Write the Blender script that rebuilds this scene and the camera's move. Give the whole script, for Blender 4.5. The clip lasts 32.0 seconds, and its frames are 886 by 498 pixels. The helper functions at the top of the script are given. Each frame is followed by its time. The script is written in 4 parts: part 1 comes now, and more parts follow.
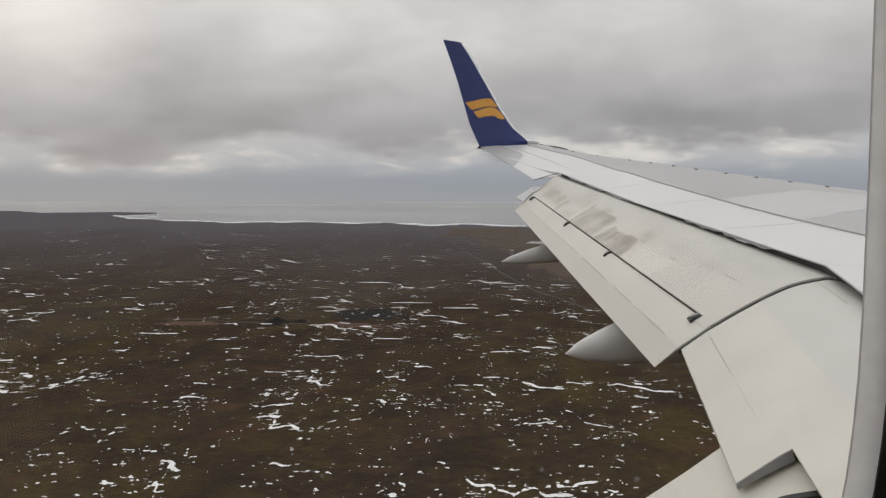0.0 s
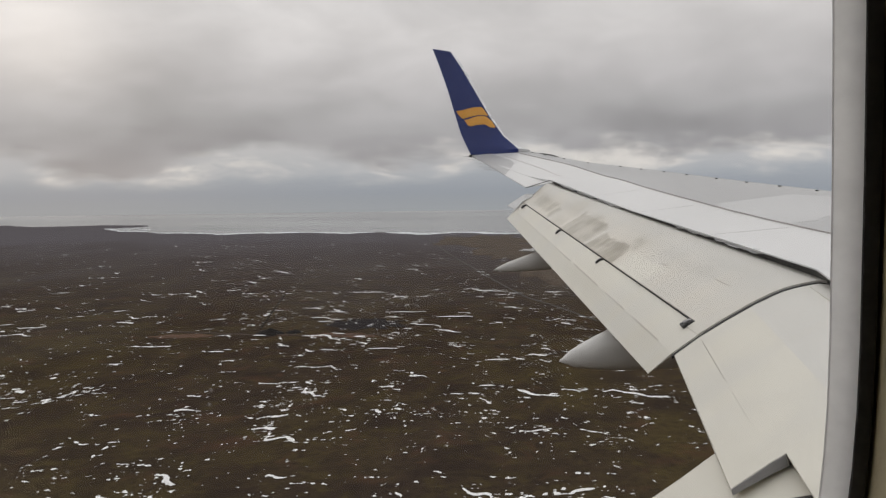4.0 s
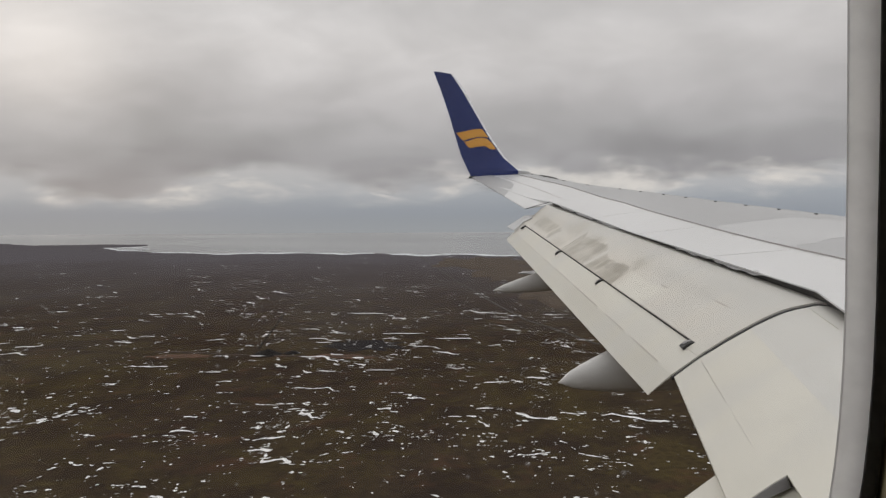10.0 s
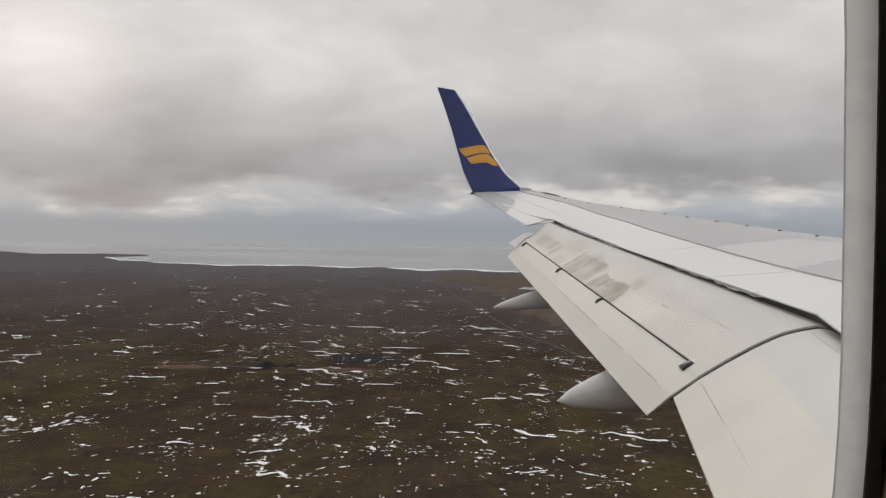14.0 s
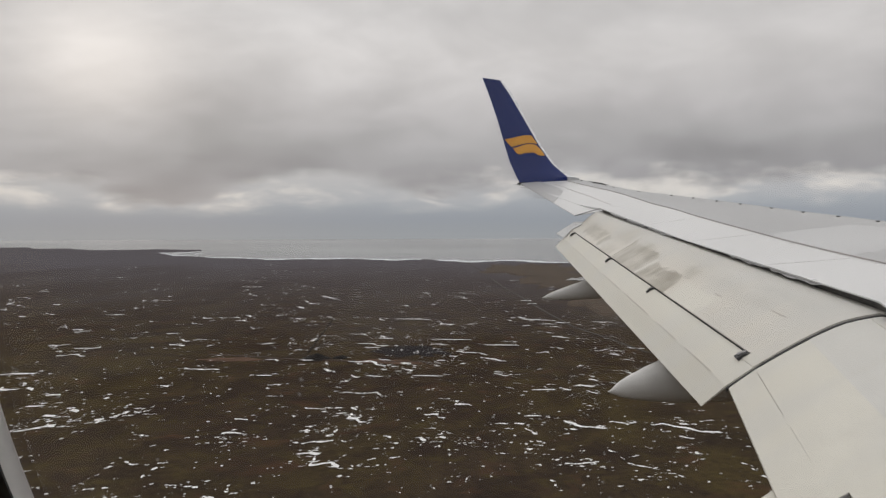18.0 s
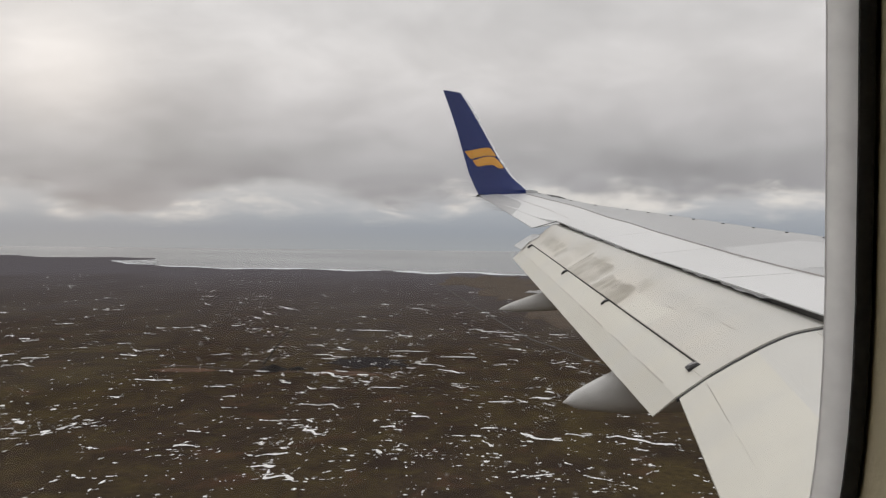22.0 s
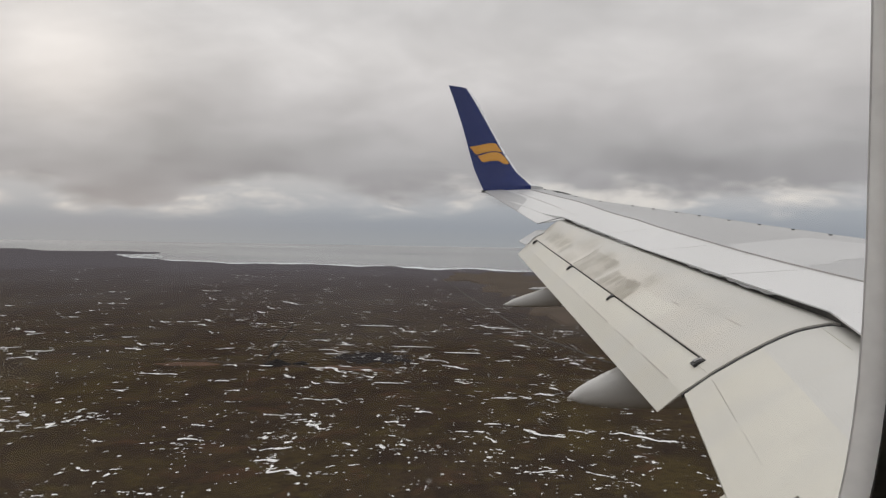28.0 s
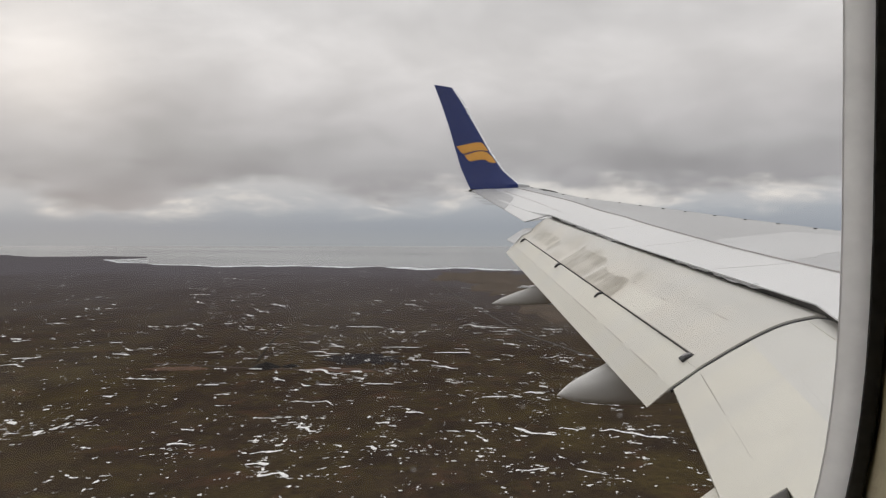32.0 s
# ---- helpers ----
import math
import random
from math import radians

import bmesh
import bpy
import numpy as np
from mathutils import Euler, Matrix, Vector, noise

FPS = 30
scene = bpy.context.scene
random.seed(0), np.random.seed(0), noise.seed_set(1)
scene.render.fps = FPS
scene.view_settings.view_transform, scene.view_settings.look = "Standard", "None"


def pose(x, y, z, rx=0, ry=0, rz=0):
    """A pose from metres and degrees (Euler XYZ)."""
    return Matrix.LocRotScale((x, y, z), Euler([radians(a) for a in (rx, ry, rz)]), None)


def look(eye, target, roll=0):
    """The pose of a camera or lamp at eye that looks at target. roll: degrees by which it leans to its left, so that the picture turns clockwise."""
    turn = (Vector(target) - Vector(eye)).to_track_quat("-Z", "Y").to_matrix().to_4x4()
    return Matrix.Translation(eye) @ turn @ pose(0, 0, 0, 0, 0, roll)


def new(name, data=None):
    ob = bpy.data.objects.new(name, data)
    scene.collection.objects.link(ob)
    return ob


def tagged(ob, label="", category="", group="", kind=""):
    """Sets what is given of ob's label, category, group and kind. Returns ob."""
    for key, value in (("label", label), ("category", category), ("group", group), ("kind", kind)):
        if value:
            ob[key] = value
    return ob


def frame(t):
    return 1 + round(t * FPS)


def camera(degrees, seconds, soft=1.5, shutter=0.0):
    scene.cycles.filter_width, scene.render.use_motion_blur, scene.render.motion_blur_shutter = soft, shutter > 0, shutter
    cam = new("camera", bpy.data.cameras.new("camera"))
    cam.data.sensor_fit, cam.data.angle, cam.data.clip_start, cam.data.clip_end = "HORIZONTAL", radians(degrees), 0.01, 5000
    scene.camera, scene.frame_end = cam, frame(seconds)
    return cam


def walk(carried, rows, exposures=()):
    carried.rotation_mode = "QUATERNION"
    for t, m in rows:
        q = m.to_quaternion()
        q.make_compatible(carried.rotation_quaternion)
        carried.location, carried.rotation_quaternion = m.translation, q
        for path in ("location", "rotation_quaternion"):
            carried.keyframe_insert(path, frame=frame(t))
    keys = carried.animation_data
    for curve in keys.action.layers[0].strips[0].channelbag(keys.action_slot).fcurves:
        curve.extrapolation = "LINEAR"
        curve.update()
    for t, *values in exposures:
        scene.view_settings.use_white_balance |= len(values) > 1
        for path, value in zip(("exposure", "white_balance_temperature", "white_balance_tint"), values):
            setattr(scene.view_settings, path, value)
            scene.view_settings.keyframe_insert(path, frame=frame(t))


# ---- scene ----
H = 100.0          # eye height above the sea, metres
# ---- camera and its way: seconds, x, y, z from the seat, turn forward, tilt, lean (degrees) ----
cam = camera(60.0, 32.0, soft=1.3)
PATH = (
    (0, -0.0012, -0.0004, -0.0020, -6.096, -4.643, 0.041),
    (0.5, 0.0045, -0.0004, -0.0109, -6.063, -4.033, -0.506),
    (1, 0.0098, -0.0002, -0.0111, -5.864, -2.562, -0.143),
    (1.5, 0.0087, 0.0000, -0.0111, -5.616, -3.983, -0.358),
    (2, 0.0081, -0.0002, -0.0182, -5.409, -3.426, -0.485),
    (2.5, 0.0070, 0.0005, -0.0013, -5.907, -3.976, -0.664),
    (4.5, 0.0049, 0.0001, 0.0045, -5.378, -4.008, -0.843),
    (5, 0.0043, -0.0001, 0.0022, -5.181, -3.404, -0.817),
    (5.5, 0.0021, 0.0001, 0.0001, -5.159, -3.308, -0.474),
    (6, 0.0000, 0.0001, -0.0057, -6.234, -2.707, -0.939),
    (6.5, 0.0038, -0.0003, -0.0196, -5.872, -1.507, -0.850),
    (7, 0.0074, -0.0001, -0.0123, -5.333, -1.813, -1.250),
    (7.5, 0.0078, -0.0004, -0.0110, -4.672, -1.293, -0.537),
    (8, 0.0081, -0.0002, -0.0019, -4.363, -1.245, -0.366),
    (8.5, 0.0040, 0.0000, -0.0007, -4.160, -1.241, -0.409),
    (9, -0.0000, 0.0001, -0.0000, -5.633, -1.906, -0.341),
    (9.5, 0.0011, -0.0006, -0.0281, -6.225, -0.924, -0.141),
    (10, 0.0014, 0.0002, -0.0130, -5.494, -2.387, -0.312),
    (10.5, 0.0041, 0.0000, -0.0109, -5.371, -2.468, -0.507),
    (11, 0.0070, -0.0003, -0.0176, -5.227, -1.925, 0.032),
    (11.5, 0.0052, -0.0004, -0.0061, -4.800, -1.715, 0.074),
    (12, 0.0033, -0.0003, -0.0109, -4.251, -2.484, 0.079),
    (12.5, 0.0032, -0.0002, -0.0005, -4.806, -2.032, -0.379),
    (13, 0.0030, -0.0001, -0.0114, -5.561, -1.481, -0.221),
    (13.5, 0.0027, -0.0003, -0.0061, -5.533, -1.883, 0.375),
    (14, 0.0024, 0.0001, -0.0019, -5.553, -1.282, 0.643),
    (14.5, 0.0026, -0.0004, -0.0197, -5.163, -0.697, 0.245),
    (16.5, 0.0020, -0.0005, -0.0142, -6.376, -0.389, -0.250),
    (17, 0.0019, -0.0002, -0.0082, -6.364, -0.185, -0.343),
    (17.5, -0.0040, -0.0002, -0.0157, -7.427, -0.562, -0.315),
    (18, -0.0081, -0.0001, -0.0059, -9.058, -1.914, -0.214),
    (18.5, -0.0108, -0.0002, -0.0201, -9.940, -3.505, -0.593),
    (19, -0.0177, 0.0003, 0.0021, -11.210, -2.680, -0.818),
    (19.5, -0.0085, 0.0000, -0.0208, -10.129, -1.934, 0.031),
    (20, -0.0042, -0.0001, -0.0181, -9.115, -2.498, 0.055),
    (20.5, -0.0023, 0.0004, -0.0200, -7.981, -1.901, -0.736),
    (21, -0.0011, 0.0004, -0.0320, -7.466, -2.608, -0.840),
    (21.5, 0.0048, 0.0000, -0.0290, -6.971, -0.966, 0.248),
    (22, 0.0086, -0.0001, -0.0190, -6.016, -1.038, 0.607),
    (22.5, 0.0018, -0.0000, -0.0270, -6.123, -1.497, 0.053),
    (23, 0.0018, 0.0000, -0.0260, -6.332, -2.700, -0.267),
    (23.5, -0.0030, -0.0001, -0.0270, -6.157, -3.296, 0.368),
    (24, -0.0050, 0.0000, -0.0300, -6.334, -3.251, 0.724),
    (24.5, -0.0042, 0.0001, -0.0240, -6.224, -3.495, -0.123),
    (26.5, 0.0030, -0.0000, -0.0066, -6.357, -2.910, -0.130),
    (27, 0.0009, 0.0000, -0.0206, -6.274, -2.335, 0.270),
    (27.5, 0.0012, -0.0010, -0.0266, -6.644, -1.428, 0.553),
    (28, 0.0001, -0.0001, -0.0303, -6.335, -1.348, 0.942),
    (28.5, 0.0014, -0.0008, -0.0305, -6.191, -1.633, 0.677),
    (29, 0.0018, -0.0001, -0.0289, -6.039, -1.957, 0.355),
    (29.5, 0.0003, -0.0007, -0.0325, -5.842, -1.744, 0.415),
    (30, -0.0021, -0.0002, -0.0299, -5.949, -1.362, 0.946),
    (30.5, 0.0004, -0.0007, -0.0254, -5.988, -1.141, -0.243),
    (31, 0.0020, -0.0001, -0.0314, -6.061, -0.833, -0.199),
    (31.5, 0.0027, -0.0010, -0.0372, -6.029, -0.815, -0.055),
    (32, 0.0023, -0.0001, -0.0337, -5.454, -1.352, 0.057),
)
# ---- world and sun: a broken overcast with the low sun behind it ----
SUN_AZ, SUN_EL = -33.0, 11.0
sun_dir = Vector((math.sin(radians(SUN_AZ)) * math.cos(radians(SUN_EL)), math.cos(radians(SUN_AZ)) * math.cos(radians(SUN_EL)), math.sin(radians(SUN_EL))))
walk(cam, [(t, pose(x, y, H + z, 90 + tilt, 0, -turn) @ pose(0, 0, 0, 0, 0, lean)) for t, x, y, z, turn, tilt, lean in PATH],
     exposures=[(t, stops, 6545.0, 11.2) for t, stops in ((0.0, 0.03), (5.0, 0.0), (8.0, -0.10), (10.5, -0.03), (13.0, 0.08), (16.5, 0.06), (19.0, -0.04), (20.5, 0.02), (22.0, 0.08), (24.2, -0.10), (27.0, 0.02), (29.0, 0.02), (32.0, 0.10))])


def build_world():
    """A grey cloud deck with a ragged lower edge, bright breaks beneath it and blue-grey haze down to the horizon."""
    w = bpy.data.worlds.new("overcast_sky")
    scene.world = w
    w.use_nodes = True
    nt = w.node_tree
    nt.nodes.clear()
    L = nt.links.new
    tc = node(nt, "ShaderNodeTexCoord")
    sep = node(nt, "ShaderNodeSeparateXYZ")
    L(tc.outputs["Generated"], sep.inputs[0])
    up = sep.outputs[2]

    def math_(op, a, b=None, c=None):
        m = node(nt, "ShaderNodeMath", operation=op)
        for k, v in enumerate((a, b, c)):
            if v is None:
                continue
            if isinstance(v, (int, float)):
                m.inputs[k].default_value = v
            else:
                L(v, m.inputs[k])
        return m.outputs[0]

    def rng(src, a, b, c=0.0, d=1.0, smooth=False):
        r = node(nt, "ShaderNodeMapRange")
        if smooth:
            r.interpolation_type = "SMOOTHSTEP"
        L(src, r.inputs[0])
        for k, v in enumerate((a, b, c, d)):
            r.inputs[k + 1].default_value = v
        return r.outputs[0]

    def cloud(scale, squash, detail, rough, shift, dist=0.0):
        mp = node(nt, "ShaderNodeMapping")
        L(tc.outputs["Generated"], mp.inputs[0])
        mp.inputs["Scale"].default_value = (1, 1, squash)
        mp.inputs["Location"].default_value = (shift, shift * 1.7, shift * .3)
        n = node(nt, "ShaderNodeTexNoise")
        L(mp.outputs[0], n.inputs["Vector"])
        n.inputs["Scale"].default_value = scale
        n.inputs["Detail"].default_value = detail
        n.inputs["Roughness"].default_value = rough
        n.inputs["Distortion"].default_value = dist
        return n.outputs[0]

    def ramp(src, lo, hi, stops):
        r = node(nt, "ShaderNodeValToRGB")
        L(rng(src, lo, hi), r.inputs[0])
        cr = r.color_ramp
        while len(cr.elements) < len(stops):
            cr.elements.new(.5)
        for e, (z, c) in zip(cr.elements, stops):
            e.position = (z - lo) / (hi - lo)
            e.color = (*c, 1)
        return r.outputs[0]

    def blend(f, a, b):
        x = node(nt, "ShaderNodeMix", data_type="RGBA")
        L(f, x.inputs["Factor"])
        for k, c in ((6, a), (7, b)):
            if isinstance(c, tuple):
                x.inputs[k].default_value = (*c, 1)
            else:
                L(c, x.inputs[k])
        return x.outputs[2]

    def scaled(col, f):
        v = node(nt, "ShaderNodeVectorMath", operation="SCALE")
        if isinstance(col, tuple):
            v.inputs[0].default_value = col
        else:
            L(col, v.inputs[0])
        L(f, v.inputs["Scale"])
        return v.outputs[0]

    # the deck as a flat layer overhead: its rolls crowd together towards the horizon
    level = math_("ADD", math_("MAXIMUM", up, 0.0), .27)
    flat = node(nt, "ShaderNodeCombineXYZ")
    L(math_("DIVIDE", sep.outputs[0], level), flat.inputs[0])
    L(math_("DIVIDE", sep.outputs[1], level), flat.inputs[1])

    def layer(scale, detail, rough, shift, dist=0.0):
        mp = node(nt, "ShaderNodeMapping")
        L(flat.outputs[0], mp.inputs[0])
        mp.inputs["Location"].default_value = (shift, shift * 1.7, shift * .3)
        n = node(nt, "ShaderNodeTexNoise")
        L(mp.outputs[0], n.inputs["Vector"])
        n.inputs["Scale"].default_value = scale
        n.inputs["Detail"].default_value = detail
        n.inputs["Roughness"].default_value = rough
        n.inputs["Distortion"].default_value = dist
        return n.outputs[0]

    edge = cloud(3.8, 2.4, 8, .60, 4.3)
    masses = layer(1.5, 5, .50, 3.7, .5)
    rolls = layer(4.2, 5, .54, 8.1, .4)
    shreds = cloud(13.0, 2.2, 7, .62, 6.3, .5)
    lift = cloud(6.0, 1.5, 4, .5, 9.4, .3)
    soft = cloud(1.7, 1.6, 3, .5, 7.7)
    breaks = cloud(10.5, 3.2, 8, .60, 12.4, .4)
    # below the deck: haze with bright breaks
    gap = ramp(up, -.1, .12, ((-.1, (.29, .305, .335)), (-.020, (.355, .376, .400)), (-.006, (.336, .360, .392)), (.004, (.325, .354, .396)), (.03, (.395, .420, .460)), (.06, (.485, .490, .510)), (.12, (.50, .49, .49))))
    under = math_("MULTIPLY_ADD", edge, .17, math_("ADD", up, -.091))
    band = math_("MULTIPLY", rng(under, .006, .036, 0, 1, True), rng(math_("MULTIPLY_ADD", lift, .06, up), .035, .060, 0, 1, True))
    bright = math_("MULTIPLY", math_("MULTIPLY", rng(breaks, .40, .62, .22, 1, True), rng(shreds, .30, .62, .70, 1.0)), math_("MULTIPLY", band, .95))
    gap = blend(bright, gap, (.77, .735, .70))
    # the deck itself
    deck = ramp(up, 0.0, 1.0, ((0, (.40, .392, .408)), (.06, (.390, .382, .396)), (.10, (.435, .426, .434)), (.15, (.530, .514, .518)), (.21, (.635, .615, .612)), (.30, (.69, .675, .674)), (.45, (.74, .73, .73)), (1.0, (.95, .95, .96))))
    deck = scaled(deck, math_("MULTIPLY", math_("MULTIPLY", rng(masses, .34, .66, .85, 1.14), rng(rolls, .3, .7, .94, 1.06)), math_("MULTIPLY", rng(soft, .35, .65, .94, 1.06), rng(shreds, .3, .7, .97, 1.03))))
    cover = rng(under, .036, .060, 0, 1, True)
    col = blend(cover, gap, deck)
    # the sun behind the cloud
    dot = node(nt, "ShaderNodeVectorMath", operation="DOT_PRODUCT")
    L(tc.outputs["Generated"], dot.inputs[0])
    dot.inputs[1].default_value = sun_dir
    facing = math_("MAXIMUM", dot.outputs["Value"], 0.0)
    veil = math_("MULTIPLY", rng(up, .06, .17, 0, 1, True), rng(soft, .3, .7, .7, 1.3))
    g = math_("ADD", math_("MULTIPLY", math_("POWER", facing, 260.0), .24), math_("MULTIPLY", math_("POWER", facing, 14.0), .03))
    add = node(nt, "ShaderNodeVectorMath", operation="ADD")
    L(col, add.inputs[0])
    L(scaled((1.0, .90, .80), math_("MULTIPLY", g, veil)), add.inputs[1])
    # a little of the clear sky above comes through
    sky = node(nt, "ShaderNodeTexSky")
    sky.sky_type = "NISHITA"
    sky.sun_disc = False
    sky.sun_elevation = radians(SUN_EL)
    sky.sun_rotation = radians(SUN_AZ)
    bg1 = node(nt, "ShaderNodeBackground")
    L(sky.outputs[0], bg1.inputs[0])
    bg1.inputs[1].default_value = 0.0008
    bg2 = node(nt, "ShaderNodeBackground")
    L(add.outputs[0], bg2.inputs[0])
    bg2.inputs[1].default_value = 1.0
    sh = node(nt, "ShaderNodeAddShader")
    L(bg1.outputs[0], sh.inputs[0])
    L(bg2.outputs[0], sh.inputs[1])
    out = node(nt, "ShaderNodeOutputWorld")
    L(sh.outputs[0], out.inputs[0])


def node(nt, kind, **kw):
    n = nt.nodes.new(kind)
    for k, v in kw.items():
        if k == "operation":
            n.operation = v
        elif k == "data_type":
            n.data_type = v
        elif k == "blend_type":
            n.blend_type = v
    return n


build_world()
lamp = bpy.data.lights.new("sun", "SUN")
lamp.energy, lamp.angle, lamp.color = 0.65, radians(130), (1.0, 0.95, 0.89)
sun = new("sun", lamp)
sun.matrix_world = look(sun_dir * 300 + Vector((0, 0, H)), (0, 0, H))


# ---- materials ----
def material(name, base, rough=0.5, metal=0.0, second=None, scale=1.0, fine=20.0, mix=0.5, grain=0.08, bump=0.0, bump_scale=60.0, rough_var=0.1, stretch=(1, 1, 1), spec=0.5):
    """Base colour broken by a coarse and a fine noise, with relief and uneven gloss. Sizes in metres of the object."""
    m = bpy.data.materials.new(name)
    m.use_nodes = True
    nt = m.node_tree
    L = nt.links.new
    p = nt.nodes["Principled BSDF"]
    tc = node(nt, "ShaderNodeTexCoord")
    mp = node(nt, "ShaderNodeMapping")
    mp.inputs["Scale"].default_value = stretch
    L(tc.outputs["Object"], mp.inputs[0])
    n1 = node(nt, "ShaderNodeTexNoise")
    n1.inputs["Scale"].default_value = scale
    n1.inputs["Detail"].default_value = 5
    n2 = node(nt, "ShaderNodeTexNoise")
    n2.inputs["Scale"].default_value = fine
    n2.inputs["Detail"].default_value = 4
    for n in (n1, n2):
        L(mp.outputs[0], n.inputs["Vector"])
    mr = node(nt, "ShaderNodeMapRange")
    L(n1.outputs[0], mr.inputs[0])
    mr.inputs[1].default_value, mr.inputs[2].default_value = 0.35, 0.68
    mr.inputs[4].default_value = mix
    mx = node(nt, "ShaderNodeMix", data_type="RGBA")
    L(mr.outputs[0], mx.inputs["Factor"])
    mx.inputs[6].default_value = (*base, 1)
    mx.inputs[7].default_value = (*(second or tuple(c * 0.8 for c in base)), 1)
    g = node(nt, "ShaderNodeMapRange")
    L(n2.outputs[0], g.inputs[0])
    g.inputs[1].default_value, g.inputs[2].default_value = 0.3, 0.7
    g.inputs[3].default_value, g.inputs[4].default_value = 1 - grain, 1 + grain
    sc = node(nt, "ShaderNodeVectorMath", operation="SCALE")
    L(mx.outputs[2], sc.inputs[0])
    L(g.outputs[0], sc.inputs["Scale"])
    L(sc.outputs[0], p.inputs["Base Color"])
    r = node(nt, "ShaderNodeMapRange")
    L(n1.outputs[0], r.inputs[0])
    r.inputs[3].default_value, r.inputs[4].default_value = max(0.02, rough - rough_var), min(1, rough + rough_var)
    L(r.outputs[0], p.inputs["Roughness"])
    p.inputs["Metallic"].default_value = metal
    p.inputs["Specular IOR Level"].default_value = spec
    if bump:
        n3 = node(nt, "ShaderNodeTexNoise")
        n3.inputs["Scale"].default_value = bump_scale
        n3.inputs["Detail"].default_value = 4
        L(mp.outputs[0], n3.inputs["Vector"])
        b = node(nt, "ShaderNodeBump")
        b.inputs["Strength"].default_value = 1.0
        b.inputs["Distance"].default_value = bump
        L(n3.outputs[0], b.inputs["Height"])
        L(b.outputs[0], p.inputs["Normal"])
    return m


M = {
    "white": material("white_wing_paint", (.665, .665, .668), .30, 0, (.60, .598, .595), .55, 9, .7, .05, .0012, 3.0, .08, (1, .5, 1)),
    "grey": material("grey_wing_paint", (.435, .435, .442), .45, 0, (.385, .384, .388), .5, 8, .6, .05, .001, 3.0, .08, (1, .5, 1)),
    "pale": material("pale_grey_paint", (.55, .55, .555), .45, 0, (.505, .505, .508), .6, 8, .6, .05, .001, 3.0),
    "fairing": material("fairing_paint", (.70, .69, .67), .33, 0, (.60, .585, .56), 1.5, 14, .7, .06, .001, 4.0),
    "navy": material("navy_tail_paint", (.006, .018, .125), .25, 0, (.012, .032, .175), .8, 12, .6, .06),
    "gold": material("gold_paint", (.77, .375, .06), .35, 0, (.66, .30, .045), 3, 30, .5, .06),
    "alu": material("bare_aluminium", (.74, .75, .76), .28, .85, (.62, .63, .65), 2, 30, .6, .06),
    "black": material("black_rubber_and_slot_shade", (.022, .022, .023), .6, 0, (.035, .034, .033), 8, 60, .6, .1),
    "dark": material("soot_shade_and_fittings", (.07, .068, .064), .7, 0, (.11, .105, .095), 5, 40, .7, .1),
    "cream": material("cream_cabin_plastic", (.80, .71, .50), .55, 0, (.72, .63, .44), 10, 160, .6, .04, .0004, 400),
    "seam": material("dirty_seam", (.47, .44, .385), .6, 0, (.34, .315, .275), 6, 40, .7, .1),
    "seal": material("frayed_grey_seal", (.60, .60, .61), .8, 0, (.40, .40, .40), 9, 60, .8, .12),
    "sealant": material("reddish_sealant", (.50, .455, .445), .6, 0, (.44, .42, .415), 3, 40, .7, .1),
    "rubber": material("dull_rubber", (.10, .098, .102), .7, 0, (.06, .058, .06), 30, 300, .7, .15, .0004, 500),
    "marsh": material("marsh_grass", (.105, .078, .058), .95, 0, (.062, .050, .040), .035, .6, .9, .2, spec=.1),
    "pond": material("pond_water", (.055, .056, .058), .22, 0, (.07, .066, .06), .05, .5, .6, .1, spec=.16),
    "pool": material("dark_pit_mud", (.036, .033, .034), .9, 0, (.046, .040, .037), .05, .5, .6, .1, spec=.0),
    "mid_grey": material("grey_end_shade_and_lug", (.30, .295, .30), .55, 0, (.21, .205, .205), 4, 40, .7, .1),
    "hull": material("white_hull_paint", (.72, .72, .71), .4, 0, (.64, .64, .63), .6, 12, .6, .05),
    "snow": material("old_snow", (.90, .90, .90), .75, 0, (.74, .735, .73), .06, 1.2, .6, .10, .05, 2.0, .1),
    "foam": material("sea_foam", (.78, .80, .82), .7, 0, (.6, .63, .66), .02, .3, .6, .1),
    "mud": material("red_gravel", (.07, .045, .033), .95, 0, (.048, .035, .027), .08, 1.5, .8, .2),
    "rust": material("rust_gravel", (.125, .072, .048), .95, 0, (.08, .05, .035), .12, 1.5, .8, .2, spec=.1),
    "peat": material("dark_peat", (.018, .016, .015), .95, 0, (.026, .022, .02), .1, 1.5, .7, .2, spec=.1),
    "asphalt": material("grey_track", (.056, .046, .038), .95, 0, (.042, .035, .029), .06, 1.0, .7, .2),
}


def glass_material():
    m = bpy.data.materials.new("window_glass")
    m.use_nodes = True
    nt = m.node_tree
    nt.nodes.clear()
    tr = node(nt, "ShaderNodeBsdfTransparent")
    tr.inputs[0].default_value = (.965, .97, .965, 1)
    gl = node(nt, "ShaderNodeBsdfGlossy")
    gl.inputs["Roughness"].default_value = .03
    mx = node(nt, "ShaderNodeMixShader")
    out = node(nt, "ShaderNodeOutputMaterial")
    L = nt.links.new
    mx.inputs[0].default_value = .03
    L(tr.outputs[0], mx.inputs[1])
    L(gl.outputs[0], mx.inputs[2])
    L(mx.outputs[0], out.inputs[0])
    return m


